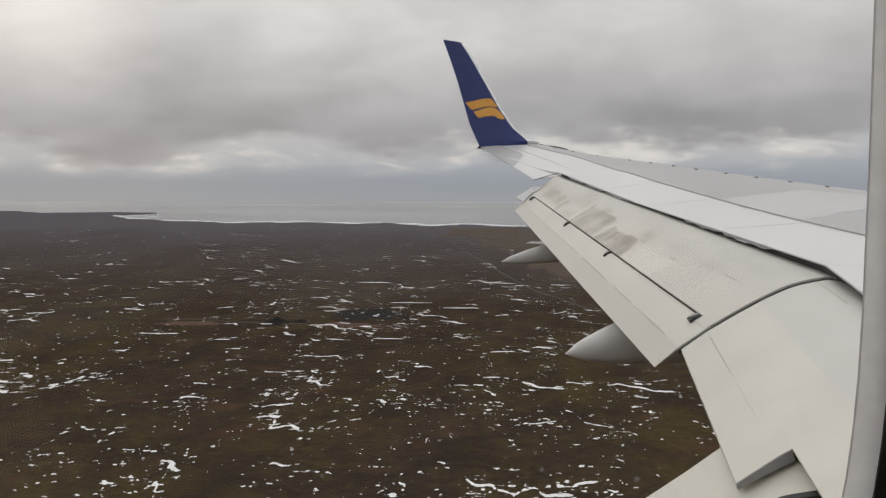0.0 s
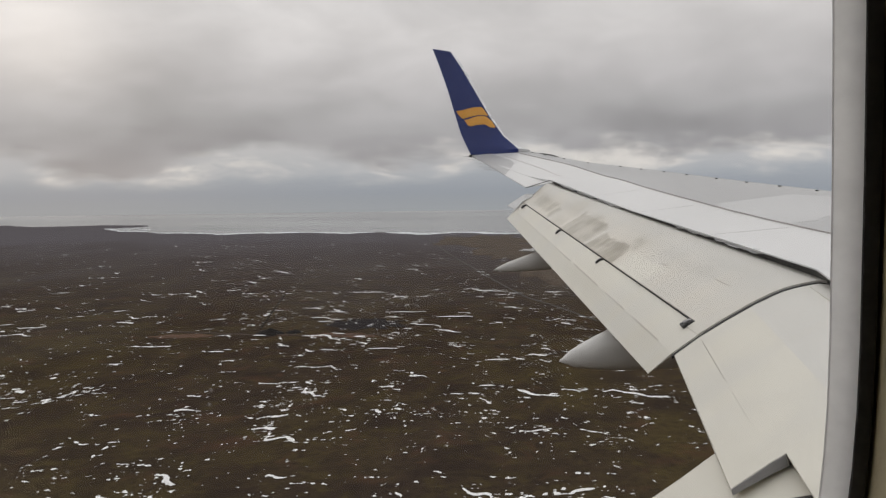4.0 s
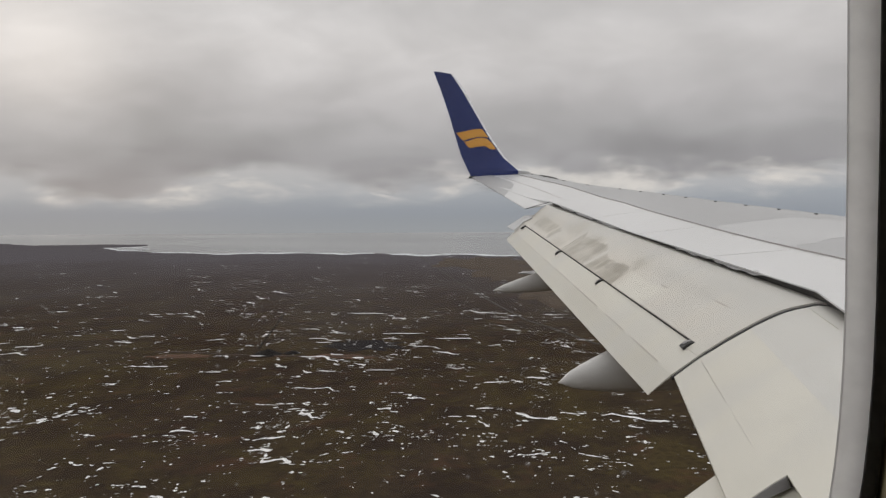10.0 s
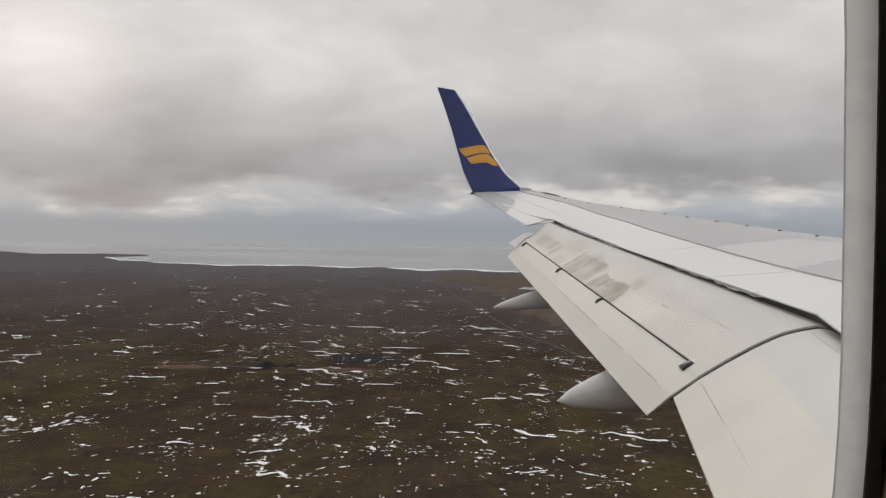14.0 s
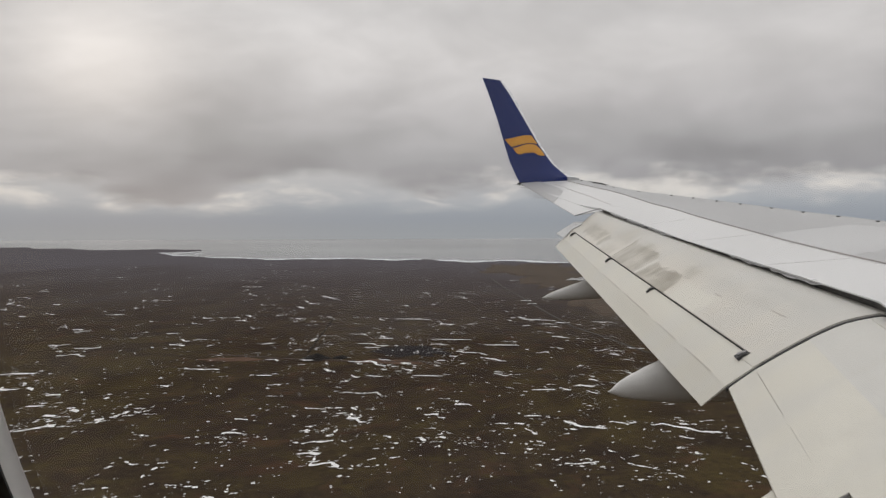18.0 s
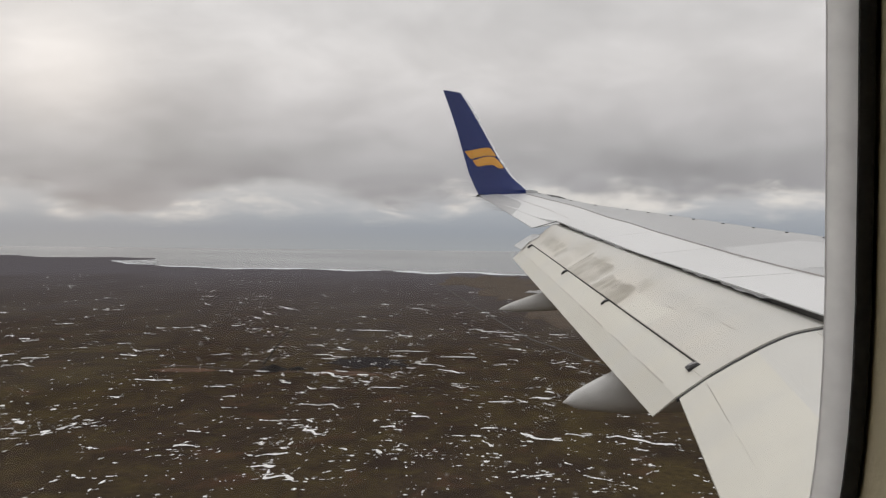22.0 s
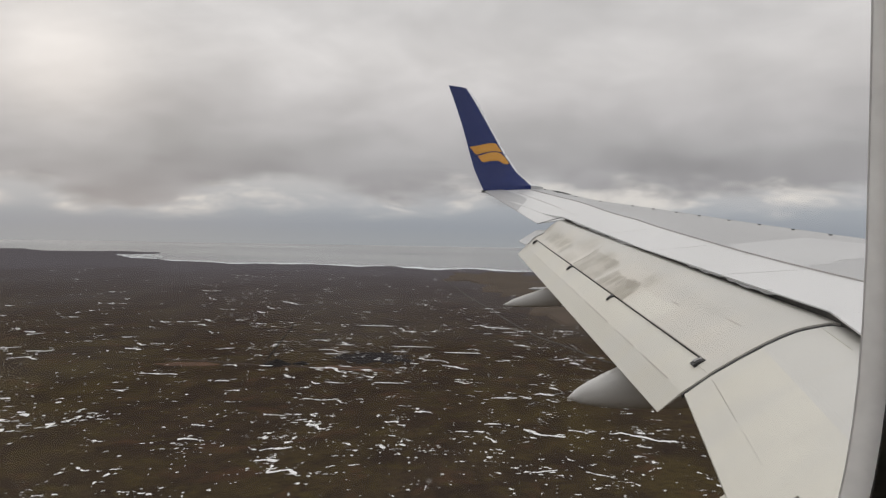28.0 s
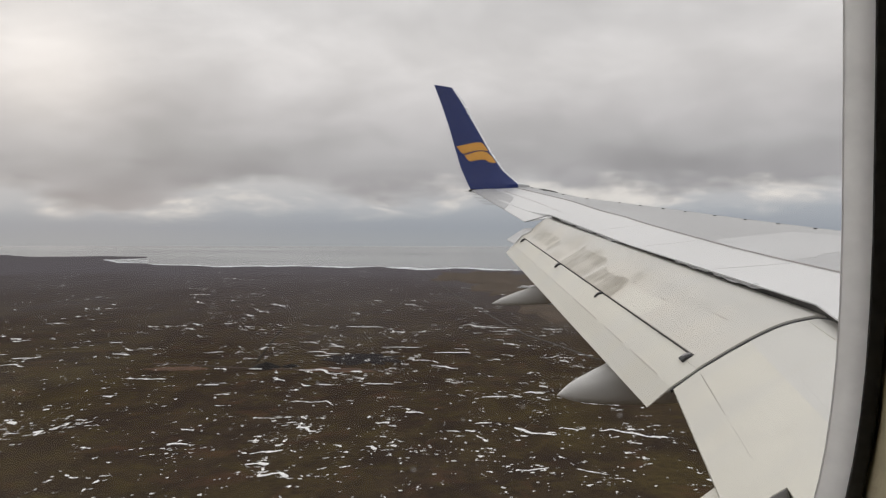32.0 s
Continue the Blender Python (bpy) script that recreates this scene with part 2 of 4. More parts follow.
def ring_material():
    """Milky window ring: daylight from outside glows through it."""
    m = material("milky_window_ring", (.95, .935, .92), .5, 0, (.90, .88, .86), 14, 120, .6, .06, .0003, 300)
    nt = m.node_tree
    L = nt.links.new
    p = nt.nodes["Principled BSDF"]
    t = node(nt, "ShaderNodeBsdfTranslucent")
    L(p.inputs["Base Color"].links[0].from_socket, t.inputs["Color"])
    mx = node(nt, "ShaderNodeMixShader")
    mx.inputs[0].default_value = .92
    L(p.outputs[0], mx.inputs[1])
    L(t.outputs[0], mx.inputs[2])
    L(mx.outputs[0], nt.nodes["Material Output"].inputs[0])
    return m


def moor_material():
    """Brown winter heath over lava: moss, dead grass, dark rock and small specks of old snow."""
    m = bpy.data.materials.new("winter_heath")
    m.use_nodes = True
    nt = m.node_tree
    L = nt.links.new
    p = nt.nodes["Principled BSDF"]
    p.inputs["Roughness"].default_value = .95
    p.inputs["Specular IOR Level"].default_value = .0
    tc = node(nt, "ShaderNodeTexCoord")

    def noise_at(scale, detail=6, rough=.55, stretch=(1, 1, 1), dist=0.0):
        mp = node(nt, "ShaderNodeMapping")
        mp.inputs["Scale"].default_value = stretch
        L(tc.outputs["Object"], mp.inputs[0])
        n = node(nt, "ShaderNodeTexNoise")
        n.inputs["Scale"].default_value = scale
        n.inputs["Detail"].default_value = detail
        n.inputs["Roughness"].default_value = rough
        n.inputs["Distortion"].default_value = dist
        L(mp.outputs[0], n.inputs["Vector"])
        return n

    def rng(src, a, b, c=0.0, d=1.0):
        r = node(nt, "ShaderNodeMapRange")
        L(src, r.inputs[0])
        for i, v in enumerate((a, b, c, d)):
            r.inputs[i + 1].default_value = v
        return r.outputs[0]

    def mixc(f, a, b):
        x = node(nt, "ShaderNodeMix", data_type="RGBA")
        L(f, x.inputs["Factor"])
        for i, c in ((6, a), (7, b)):
            if isinstance(c, tuple):
                x.inputs[i].default_value = (*c, 1)
            else:
                L(c, x.inputs[i])
        return x.outputs[2]
    a = noise_at(.006, 4, .5, (1.2, .6, 1))
    b = noise_at(.028, 7, .62, (1.0, .9, 1), .4)
    c = noise_at(.11, 6, .62, (1.0, 1.0, 1), .3)
    e = noise_at(.05, 5, .6, (1.0, .9, 1), .6)
    d = noise_at(.40, 5, .62)
    f = noise_at(.045, 5, .58, (1.0, .8, 1), .5)
    col = mixc(rng(a.outputs[0], .42, .60), (.0660, .0485, .0340), (.0790, .0600, .0300))
    col = mixc(rng(b.outputs[0], .40, .62, 0, .75), col, (.0443, .0319, .0269))
    col = mixc(rng(c.outputs[0], .48, .70, 0, .7), col, (.0870, .0680, .0300))
    col = mixc(rng(f.outputs[0], .46, .70, 0, .58), col, (.0346, .0265, .0230))
    col = mixc(rng(d.outputs[0], .46, .66, 0, .48), col, (.0205, .0167, .0162))
    col = mixc(rng(e.outputs[0], .57, .70, 0, .55), col, (.0950, .0540, .0358))
    # distance haze put into the colour: paler blue-grey towards the shore
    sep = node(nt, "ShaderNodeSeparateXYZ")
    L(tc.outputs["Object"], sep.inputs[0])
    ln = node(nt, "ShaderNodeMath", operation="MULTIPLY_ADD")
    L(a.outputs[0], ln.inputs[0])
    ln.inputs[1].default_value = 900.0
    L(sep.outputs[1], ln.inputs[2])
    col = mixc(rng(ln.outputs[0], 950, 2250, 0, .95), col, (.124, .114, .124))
    sn = noise_at(.22, 6, .6, (.5, 1, 1), .5)
    sm = node(nt, "ShaderNodeMath", operation="MULTIPLY_ADD")
    L(noise_at(.012, 3).outputs[0], sm.inputs[0])
    sm.inputs[1].default_value = .22
    L(sn.outputs[0], sm.inputs[2])
    col = mixc(rng(sm.outputs[0], .872, .895), col, (.50, .51, .53))
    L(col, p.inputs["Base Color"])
    bu = node(nt, "ShaderNodeBump")
    bu.inputs["Distance"].default_value = .8
    L(c.outputs[0], bu.inputs["Height"])
    L(bu.outputs[0], p.inputs["Normal"])
    return m


def sea_material():
    """Open water seen low: it mirrors the sky near the horizon, ruffled in long bands by the wind."""
    m = bpy.data.materials.new("grey_sea")
    m.use_nodes = True
    nt = m.node_tree
    L = nt.links.new
    p = nt.nodes["Principled BSDF"]
    p.inputs["IOR"].default_value = 1.33
    p.inputs["Specular IOR Level"].default_value = .17
    tc = node(nt, "ShaderNodeTexCoord")
    mp = node(nt, "ShaderNodeMapping")
    mp.inputs["Scale"].default_value = (.5, 1, 1)
    L(tc.outputs["Object"], mp.inputs[0])

    def waves(scale, detail):
        n = node(nt, "ShaderNodeTexNoise")
        n.inputs["Scale"].default_value = scale
        n.inputs["Detail"].default_value = detail
        L(mp.outputs[0], n.inputs["Vector"])
        return n.outputs[0]

    def rng(src, a, b, c, d):
        r = node(nt, "ShaderNodeMapRange")
        L(src, r.inputs[0])
        for k, v in enumerate((a, b, c, d)):
            r.inputs[k + 1].default_value = v
        return r.outputs[0]
    wide = waves(.0016, 1)
    tint = node(nt, "ShaderNodeMix", data_type="RGBA")
    L(rng(wide, .35, .65, 0, 1), tint.inputs["Factor"])
    tint.inputs[6].default_value = (.040, .060, .079, 1)
    tint.inputs[7].default_value = (.058, .080, .100, 1)
    L(tint.outputs[2], p.inputs["Base Color"])
    L(rng(waves(.0011, 1), .35, .65, .19, .25), p.inputs["Roughness"])
    return m


def flap_paint(name, base, second, grime=0.0):
    """Worn cream-white paint: chordwise streaks drawn back by the airflow, faint square panels and, where asked, brown grime before the slot."""
    m = material(name, base, .42, 0, second, .9, 11, .7, .03, .0008, 3.0, .08, (1.6, .5, 1))
    nt = m.node_tree
    L = nt.links.new
    p = nt.nodes["Principled BSDF"]
    col = p.inputs["Base Color"].links[0].from_socket
    tc = node(nt, "ShaderNodeTexCoord")
    sep = node(nt, "ShaderNodeSeparateXYZ")
    L(tc.outputs["Object"], sep.inputs[0])

    def calc(op, a, b=0.0, c=0.0):
        q = node(nt, "ShaderNodeMath", operation=op)
        for k, v in enumerate((a, b, c)):
            if isinstance(v, (int, float)):
                q.inputs[k].default_value = v
            else:
                L(v, q.inputs[k])
        return q.outputs[0]

    def step(src, a, b, lo=0.0, hi=1.0):
        r = node(nt, "ShaderNodeMapRange")
        r.interpolation_type = "SMOOTHSTEP"
        L(src, r.inputs[0])
        for k, v in enumerate((a, b, lo, hi) if a < b else (b, a, hi, lo)):
            r.inputs[k + 1].default_value = v
        return r.outputs[0]

    def streaks(scale, sx, sy, detail=4):
        mp = node(nt, "ShaderNodeMapping")
        mp.inputs["Scale"].default_value = (sx, sy, sx)
        L(tc.outputs["Object"], mp.inputs[0])
        n = node(nt, "ShaderNodeTexNoise")
        n.inputs["Scale"].default_value = scale
        n.inputs["Detail"].default_value = detail
        L(mp.outputs[0], n.inputs["Vector"])
        return n.outputs[0]

    def lay(f, c):
        x = node(nt, "ShaderNodeMix", data_type="RGBA")
        L(f, x.inputs["Factor"])
        L(col, x.inputs[6])
        x.inputs[7].default_value = (*c, 1)
        return x.outputs[2]
    y = sep.outputs[1]
    # distance ahead of the slot, following its sweep
    d = calc("ADD", calc("MULTIPLY_ADD", y, .1766, sep.outputs[0]), -2.088)
    fine = streaks(1.0, .7, 9.0)
    broad = streaks(1.0, .5, 1.6)
    col = lay(calc("MULTIPLY", step(fine, .50, .70), .22), (.56, .53, .46))
    col = lay(calc("MULTIPLY", step(broad, .46, .62), .38), (.605, .595, .565))
    if grime:
        # greyer towards the crown, creamier by the slot: spoiler-edge shade put into the colour
        col = lay(calc("MULTIPLY", step(d, .12, .50), calc("MULTIPLY", step(broad, .25, .55, .5, 1.0), .45)), (.55, .55, .535))
        yw = calc("MULTIPLY_ADD", streaks(1.0, 3.0, 2.0, 5), .34, calc("ADD", y, -.17))
        dw = calc("MULTIPLY_ADD", streaks(1.0, .3, 11.0, 4), .15, calc("ADD", d, -.075))
        hatch = step(streaks(1.0, .25, 13.0, 3), .34, .56, .58, 1.0)
        mottle = step(streaks(1.0, 6.0, 5.0, 5), .34, .60, .55, 1.0)

        def stain(y0, y1, d0, d1, fy, fd, weight, colour):
            across = calc("MULTIPLY", step(yw, y0 - fy, y0 + fy), step(yw, y1 + fy, y1 - fy))
            along = calc("MULTIPLY", step(dw, d0 - fd, d0 + fd), step(dw, d1 + fd, d1 - fd))
            return lay(calc("MULTIPLY", calc("MULTIPLY", across, along), calc("MULTIPLY", calc("MULTIPLY", hatch, mottle), weight)), colour)
        brown, olive = (.35, .315, .25), (.38, .35, .28)
        col = stain(8.02, 8.95, -.06, .285, .035, .015, .80, brown)
        col = stain(7.05, 7.92, -.06, .195, .03, .010, .90, brown)
        col = stain(7.12, 7.55, .10, .185, .04, .010, .50, (.27, .235, .19))
        col = stain(8.12, 8.34, .16, .275, .04, .015, .45, (.27, .235, .19))
        col = stain(8.30, 8.62, .20, .345, .08, .02, .55, olive)
        col = stain(9.98, 10.95, .08, .225, .10, .03, .78, olive)
        col = stain(9.74, 9.90, .03, .19, .03, .02, .80, olive)
        col = stain(9.18, 9.55, -.02, .12, .08, .03, .35, olive)
        col = stain(6.92, 7.20, .20, .34, .10, .05, .55, olive)
        col = stain(9.10, 9.70, .20, .42, .15, .05, .38, olive)
        # soft grey smears rubbed back from the crown
        col = stain(5.55, 6.75, .26, .36, .25, .04, .40, (.47, .455, .415))
        col = stain(5.25, 6.10, .40, .52, .25, .05, .36, (.47, .46, .43))
        col = stain(6.90, 7.90, .36, .50, .25, .05, .32, (.46, .445, .41))
        # cleaner square where a panel was touched up, with a dirty rim
        col = lay(calc("MULTIPLY", calc("MULTIPLY", step(yw, 6.18, 6.26), step(yw, 6.95, 6.90)), calc("MULTIPLY", step(d, -.05, .0), step(dw, .185, .165))), (.735, .705, .625))
        # thin scratches along the span
        for y0, y1, at in ((6.95, 7.46, .213), (6.22, 6.52, .218), (8.25, 8.70, .262), (5.35, 5.62, .30)):
            off = calc("ABSOLUTE", calc("SUBTRACT", calc("MULTIPLY_ADD", streaks(1.0, .1, 4.0, 3), -.05, d), at - .025))
            col = lay(calc("MULTIPLY", calc("MULTIPLY", step(off, .008, .001), calc("MULTIPLY", step(y, y0, y0 + .06), step(y, y1, y1 - .06))), calc("MULTIPLY", step(fine, .36, .50), .75)), (.33, .285, .235))
    L(col, p.inputs["Base Color"])
    return m


M["flap"] = flap_paint("worn_flap_paint", (.722, .694, .615), (.672, .640, .555))
M["flap_nose"] = flap_paint("greyer_flap_paint", (.655, .642, .605), (.615, .595, .55))
# darker copy of the flap paint: shade of the steeper rear skin
M["flap_rear"] = flap_paint("rear_shade_and_seam_paint", (.640, .615, .538), (.585, .555, .480))
M["flap_dirt"] = flap_paint("dirty_flap_paint", (.50, .46, .40), (.40, .36, .30))
M["flap_grimy"] = flap_paint("grimy_flap_paint", (.720, .681, .610), (.67, .626, .55), 1.0)
M["ring"] = ring_material()
M["glass"], M["moor"], M["sea"] = glass_material(), moor_material(), sea_material()


# ---- helpers for building ----
def mesh_of(name, verts, faces, mat, smooth=False):
    me = bpy.data.meshes.new(name)
    me.from_pydata([tuple(v) for v in verts], [], [tuple(f) for f in faces])
    bm = bmesh.new()
    bm.from_mesh(me)
    bmesh.ops.recalc_face_normals(bm, faces=bm.faces)
    bm.to_mesh(me)
    bm.free()
    me.materials.append(mat)
    if smooth:
        me.shade_smooth()
        me.set_sharp_from_angle(angle=radians(38))
    return me


def part(name, me, parent, label="", at=None):
    ob = new(name, me)
    ob.parent = parent
    if at is not None:
        ob.matrix_basis = at
    if label:
        tagged(ob, label)
    return ob


def slab(rows_top, thick, mat, name="slab", smooth=True, bottom=None):
    """A closed skin: a grid of points (rows of equal length) and its underside, `thick` lower or given."""
    n, k = len(rows_top), len(rows_top[0])
    top = [Vector(p) for r in rows_top for p in r]
    if bottom is None:
        low = [p - Vector((0, 0, thick)) for p in top]
    else:
        low = [Vector(p) for r in bottom for p in r]
    v = top + low
    o = n * k
    f = []
    for i in range(n - 1):
        for j in range(k - 1):
            a, b, c, d = i * k + j, i * k + j + 1, (i + 1) * k + j + 1, (i + 1) * k + j
            f += [(a, b, c, d), (o + d, o + c, o + b, o + a)]
    edge = [i for i in range(k)] + [i * k + k - 1 for i in range(1, n)] + [(n - 1) * k + j for j in range(k - 2, -1, -1)] + [i * k for i in range(n - 2, 0, -1)]
    for a, b in zip(edge, edge[1:] + edge[:1]):
        f.append((b, a, o + a, o + b))
    return mesh_of(name, v, f, mat, smooth)


def table(rows, x):
    """Straight interpolation in a short table of (x, values...)."""
    if x <= rows[0][0]:
        return rows[0][1:]
    for r0, r1 in zip(rows, rows[1:]):
        if x <= r1[0]:
            t = (x - r0[0]) / (r1[0] - r0[0])
            return tuple(a + (b - a) * t for a, b in zip(r0[1:], r1[1:]))
    return rows[-1][1:]


# ---- the land: one sheet of heath to the horizon, falling into the sea along a ragged coast ----
def coast(az):
    """Distance of the shore by bearing (degrees from straight out, forward is plus)."""
    d = table(((-180, 9000), (-75, 9000), (-60, 4700), (-42, 4200), (-34, 3350), (-30, 3050), (-28.4, 2560), (-26, 2380), (-22, 2240), (-16, 2150), (-12, 2120), (-8, 2010), (0, 1950), (25, 1900), (60, 2100), (80, 3500), (92, 9000), (180, 9000)), az)[0]
    return d + 95 * noise.noise((az * 0.35, 3.1, 0)) + 36 * noise.noise((az * 1.4, 8.2, 0)) + 12 * noise.noise((az * 4.5, 1.7, 0))


def spit(az):
    """Inner and outer edge of the low headland beyond the bay, or None."""
    if az > -26.6 or az < -40:
        return None
    w = min(1.0, (-26.6 - az) / 3.0) ** 0.6
    mid = 3020 + 60 * noise.noise((az * 0.6, 4.4, 0))
    return mid - 40 - 110 * w * w, mid + 60 + 190 * w


def land_height(az, r):
    inland = coast(az) - r
    s = spit(az)
    if s:
        inland = max(inland, min(r - s[0], s[1] - r))
    k = max(-1.0, min(1.0, inland / 26.0))
    x, y = r * math.sin(radians(az)), r * math.cos(radians(az))
    hill = 1.6 * noise.noise((x * .004, y * .004, 0)) + .9 * noise.noise((x * .013, y * .013, 5)) + .35 * noise.noise((x * .05, y * .05, 9))
    rise = max(0.0, min(1.0, inland / 250.0))
    return (1.4 * k if k < 0 else 1.3 * k) + rise * (2.0 + hill)


GRID = {}


def build_land():
    azs = list(np.arange(-62, 62.01, 0.4)) + list(np.arange(66, 298, 4.0))
    rs = [0.5, 20, 50] + list(np.geomspace(80, 1750, 120)) + list(np.arange(1765, 3400, 15.0)) + list(np.geomspace(3450, 9000, 14))
    n, k = len(azs), len(rs)
    v = []
    GRID["r"] = np.array(rs)
    for a in azs:
        a = (a + 180) % 360 - 180
        ca, sa = math.cos(radians(a)), math.sin(radians(a))
        for r in rs:
            v.append((r * sa, r * ca, land_height(a, r)))
    f = [((i * k + j), (i * k + j + 1), ((i + 1) % n * k + j + 1), ((i + 1) % n * k + j)) for i in range(n) for j in range(k - 1)]
    GRID["z"] = np.array([p[2] for p in v]).reshape(n, k)
    me = bpy.data.meshes.new("ground")
    me.from_pydata(v, [], f)
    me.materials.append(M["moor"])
    me.shade_smooth()
    me.flip_normals() if me.polygons[0].normal.z < 0 else None
    return tagged(new("ground", me), "brown winter heath of moss and lava speckled with old snow", "ground", kind="structure")


ground = build_land()
sea_mesh = bpy.data.meshes.new("sea")
sea_mesh.from_pydata([(-12000, -12000, -.25), (12000, -12000, -.25), (12000, 12000, -.25), (-12000, 12000, -.25)], [], [(0, 1, 2, 3)])
sea_mesh.materials.append(M["sea"])
tagged(new("sea", sea_mesh), "calm grey-blue sea beyond the shore under cloud", "sea", kind="structure")


def ground_z(x, y):
    return land_height(math.degrees(math.atan2(x, y)), math.hypot(x, y))


def blob(vs, fs, x, y, z, rx, ry, turn, rnd, n=9):
    o = len(vs)
    c, s = math.cos(turn), math.sin(turn)
    vs.append((x, y, z + .12))
    for i in range(n):
        a = 2 * math.pi * i / n
        q = rnd.uniform(.3, 1.4)
        u, w = rx * q * math.cos(a), ry * q * math.sin(a)
        vs.append((x + u * c - w * s, y + u * s + w * c, z))
    fs += [(o, o + 1 + i, o + 1 + (i + 1) % n) for i in range(n)]


def sheet_z(az, r):
    """Height of the built ground by bearing (within 62 degrees) and distance, for arrays."""
    rs, z = GRID["r"], GRID["z"]
    fa = np.clip((az + 62) / .4, 0, 309.99)
    ia = fa.astype(int)
    ir = np.clip(np.searchsorted(rs, r) - 1, 0, len(rs) - 2)
    ta, tr = fa - ia, (r - rs[ir]) / (rs[ir + 1] - rs[ir])
    return (z[ia, ir] * (1 - ta) + z[ia + 1, ir] * ta) * (1 - tr) + (z[ia, ir + 1] * (1 - ta) + z[ia + 1, ir + 1] * ta) * tr


def wavy(x, y, seed):
    """Smooth gradient noise over arrays, about -0.7 to 0.7, one bump per unit."""
    g = np.random.default_rng(seed).uniform(0, 2 * math.pi, (256, 256))
    gx, gy = np.cos(g), np.sin(g)
    x0, y0 = np.floor(x).astype(int), np.floor(y).astype(int)
    u, v = x - x0, y - y0
    fu, fv = u * u * u * (u * (u * 6 - 15) + 10), v * v * v * (v * (v * 6 - 15) + 10)

    def corner(i, j):
        a, b = (x0 + i) % 256, (y0 + j) % 256
        return gx[a, b] * (u - i) + gy[a, b] * (v - j)
    low = corner(0, 0) * (1 - fu) + corner(1, 0) * fu
    return low * (1 - fv) + (corner(0, 1) * (1 - fu) + corner(1, 1) * fu) * fv


SNOW = (.34, .57, 2.13, 1.47)
# long drifts about the works and beyond: place and half size along and across
DRIFTS = ((-94, 625, 18, 1.7), (-49, 602, 16, 1.8), (-150, 755, 20, 2.2), (-141, 514, 9, 1.2), (-108, 513, 4, 2.4), (-158, 592, 6, 1.3), (-147, 573, 6, 1.3), (-125, 523, 5, 1.1), (-188, 458, 5, 1.3), (-85, 473, 10, 1.1), (-180, 516, 5, 1.5))


def snow_field(x, y, r):
    """Above zero where old snow lies: along the lee of winding banks, in long straight drifts and in crumbs."""
    far = np.maximum(r / 300, 1) ** .20
    u = x / far
    v = np.where(r < 300, y, 300 + (np.maximum(r, 300) ** .80 - 300 ** .80) * 300 ** .20 / .80 * (y / r))
    rough = .65 * wavy(u / 2.6, v / 2.6, 21) + .60 * wavy(u / 1.1, v / 1.2, 22)
    rich = .5 * wavy(u / 70, v / 95, 23) + .7 * wavy(u / 23, v / 32, 24) + .5 * wavy(u / 9, v / 12, 25)

    def hills(a, b):
        return wavy(a / 30, b / 34, 31) + .55 * wavy(a / 13, b / 15, 32) + .22 * wavy(a / 6, b / 7, 33)
    h = hills(u, v)
    hx, hy = (hills(u + .4, v) - h) / .4, (hills(u, v + .4) - h) / .4
    slope = np.hypot(hx, hy) + .006
    lee = (hy + .25 * hx) / slope
    bank = (2.0 * np.clip(rich * 1.6 + SNOW[0], 0, 1) * np.clip(.25 + .9 * lee, 0, 1)) - np.abs(h) / slope + rough - SNOW[1]
    streak = (wavy(u / 20, v / 3.6, 41) + .4 * wavy(u / 6, v / 1.9, 42)) * 3.4 + rich * 1.2 + rough * 1.5 - 1.1 * np.abs(wavy(u / 6, v / 5, 43)) - SNOW[2]
    crumb = (wavy(u / 6.2, v / 3.6, 51) + .60 * wavy(u / 1.9, v / 1.3, 52)) * 2.6 + rich * .7 + rough * .9 - SNOW[3]
    dust = (wavy(u / 2.7, v / 1.7, 61) + .6 * wavy(u / 1.0, v / .8, 62)) * 2.2 + rich * .9 - 1.32
    thin = np.clip((r - 450) / 1400, 0, 1) * .34
    field = np.maximum(np.maximum(bank, streak), np.maximum(crumb, dust)) - thin
    for cx, cy, a, b in DRIFTS:
        bow = y - cy - .10 * (x - cx) - 1.6 * wavy(x / 9, x * 0 + cx, 71)
        field = np.maximum(field, 1.1 * (1 - np.hypot((x - cx) / a, bow / b)) + .45 * rough)
    return field


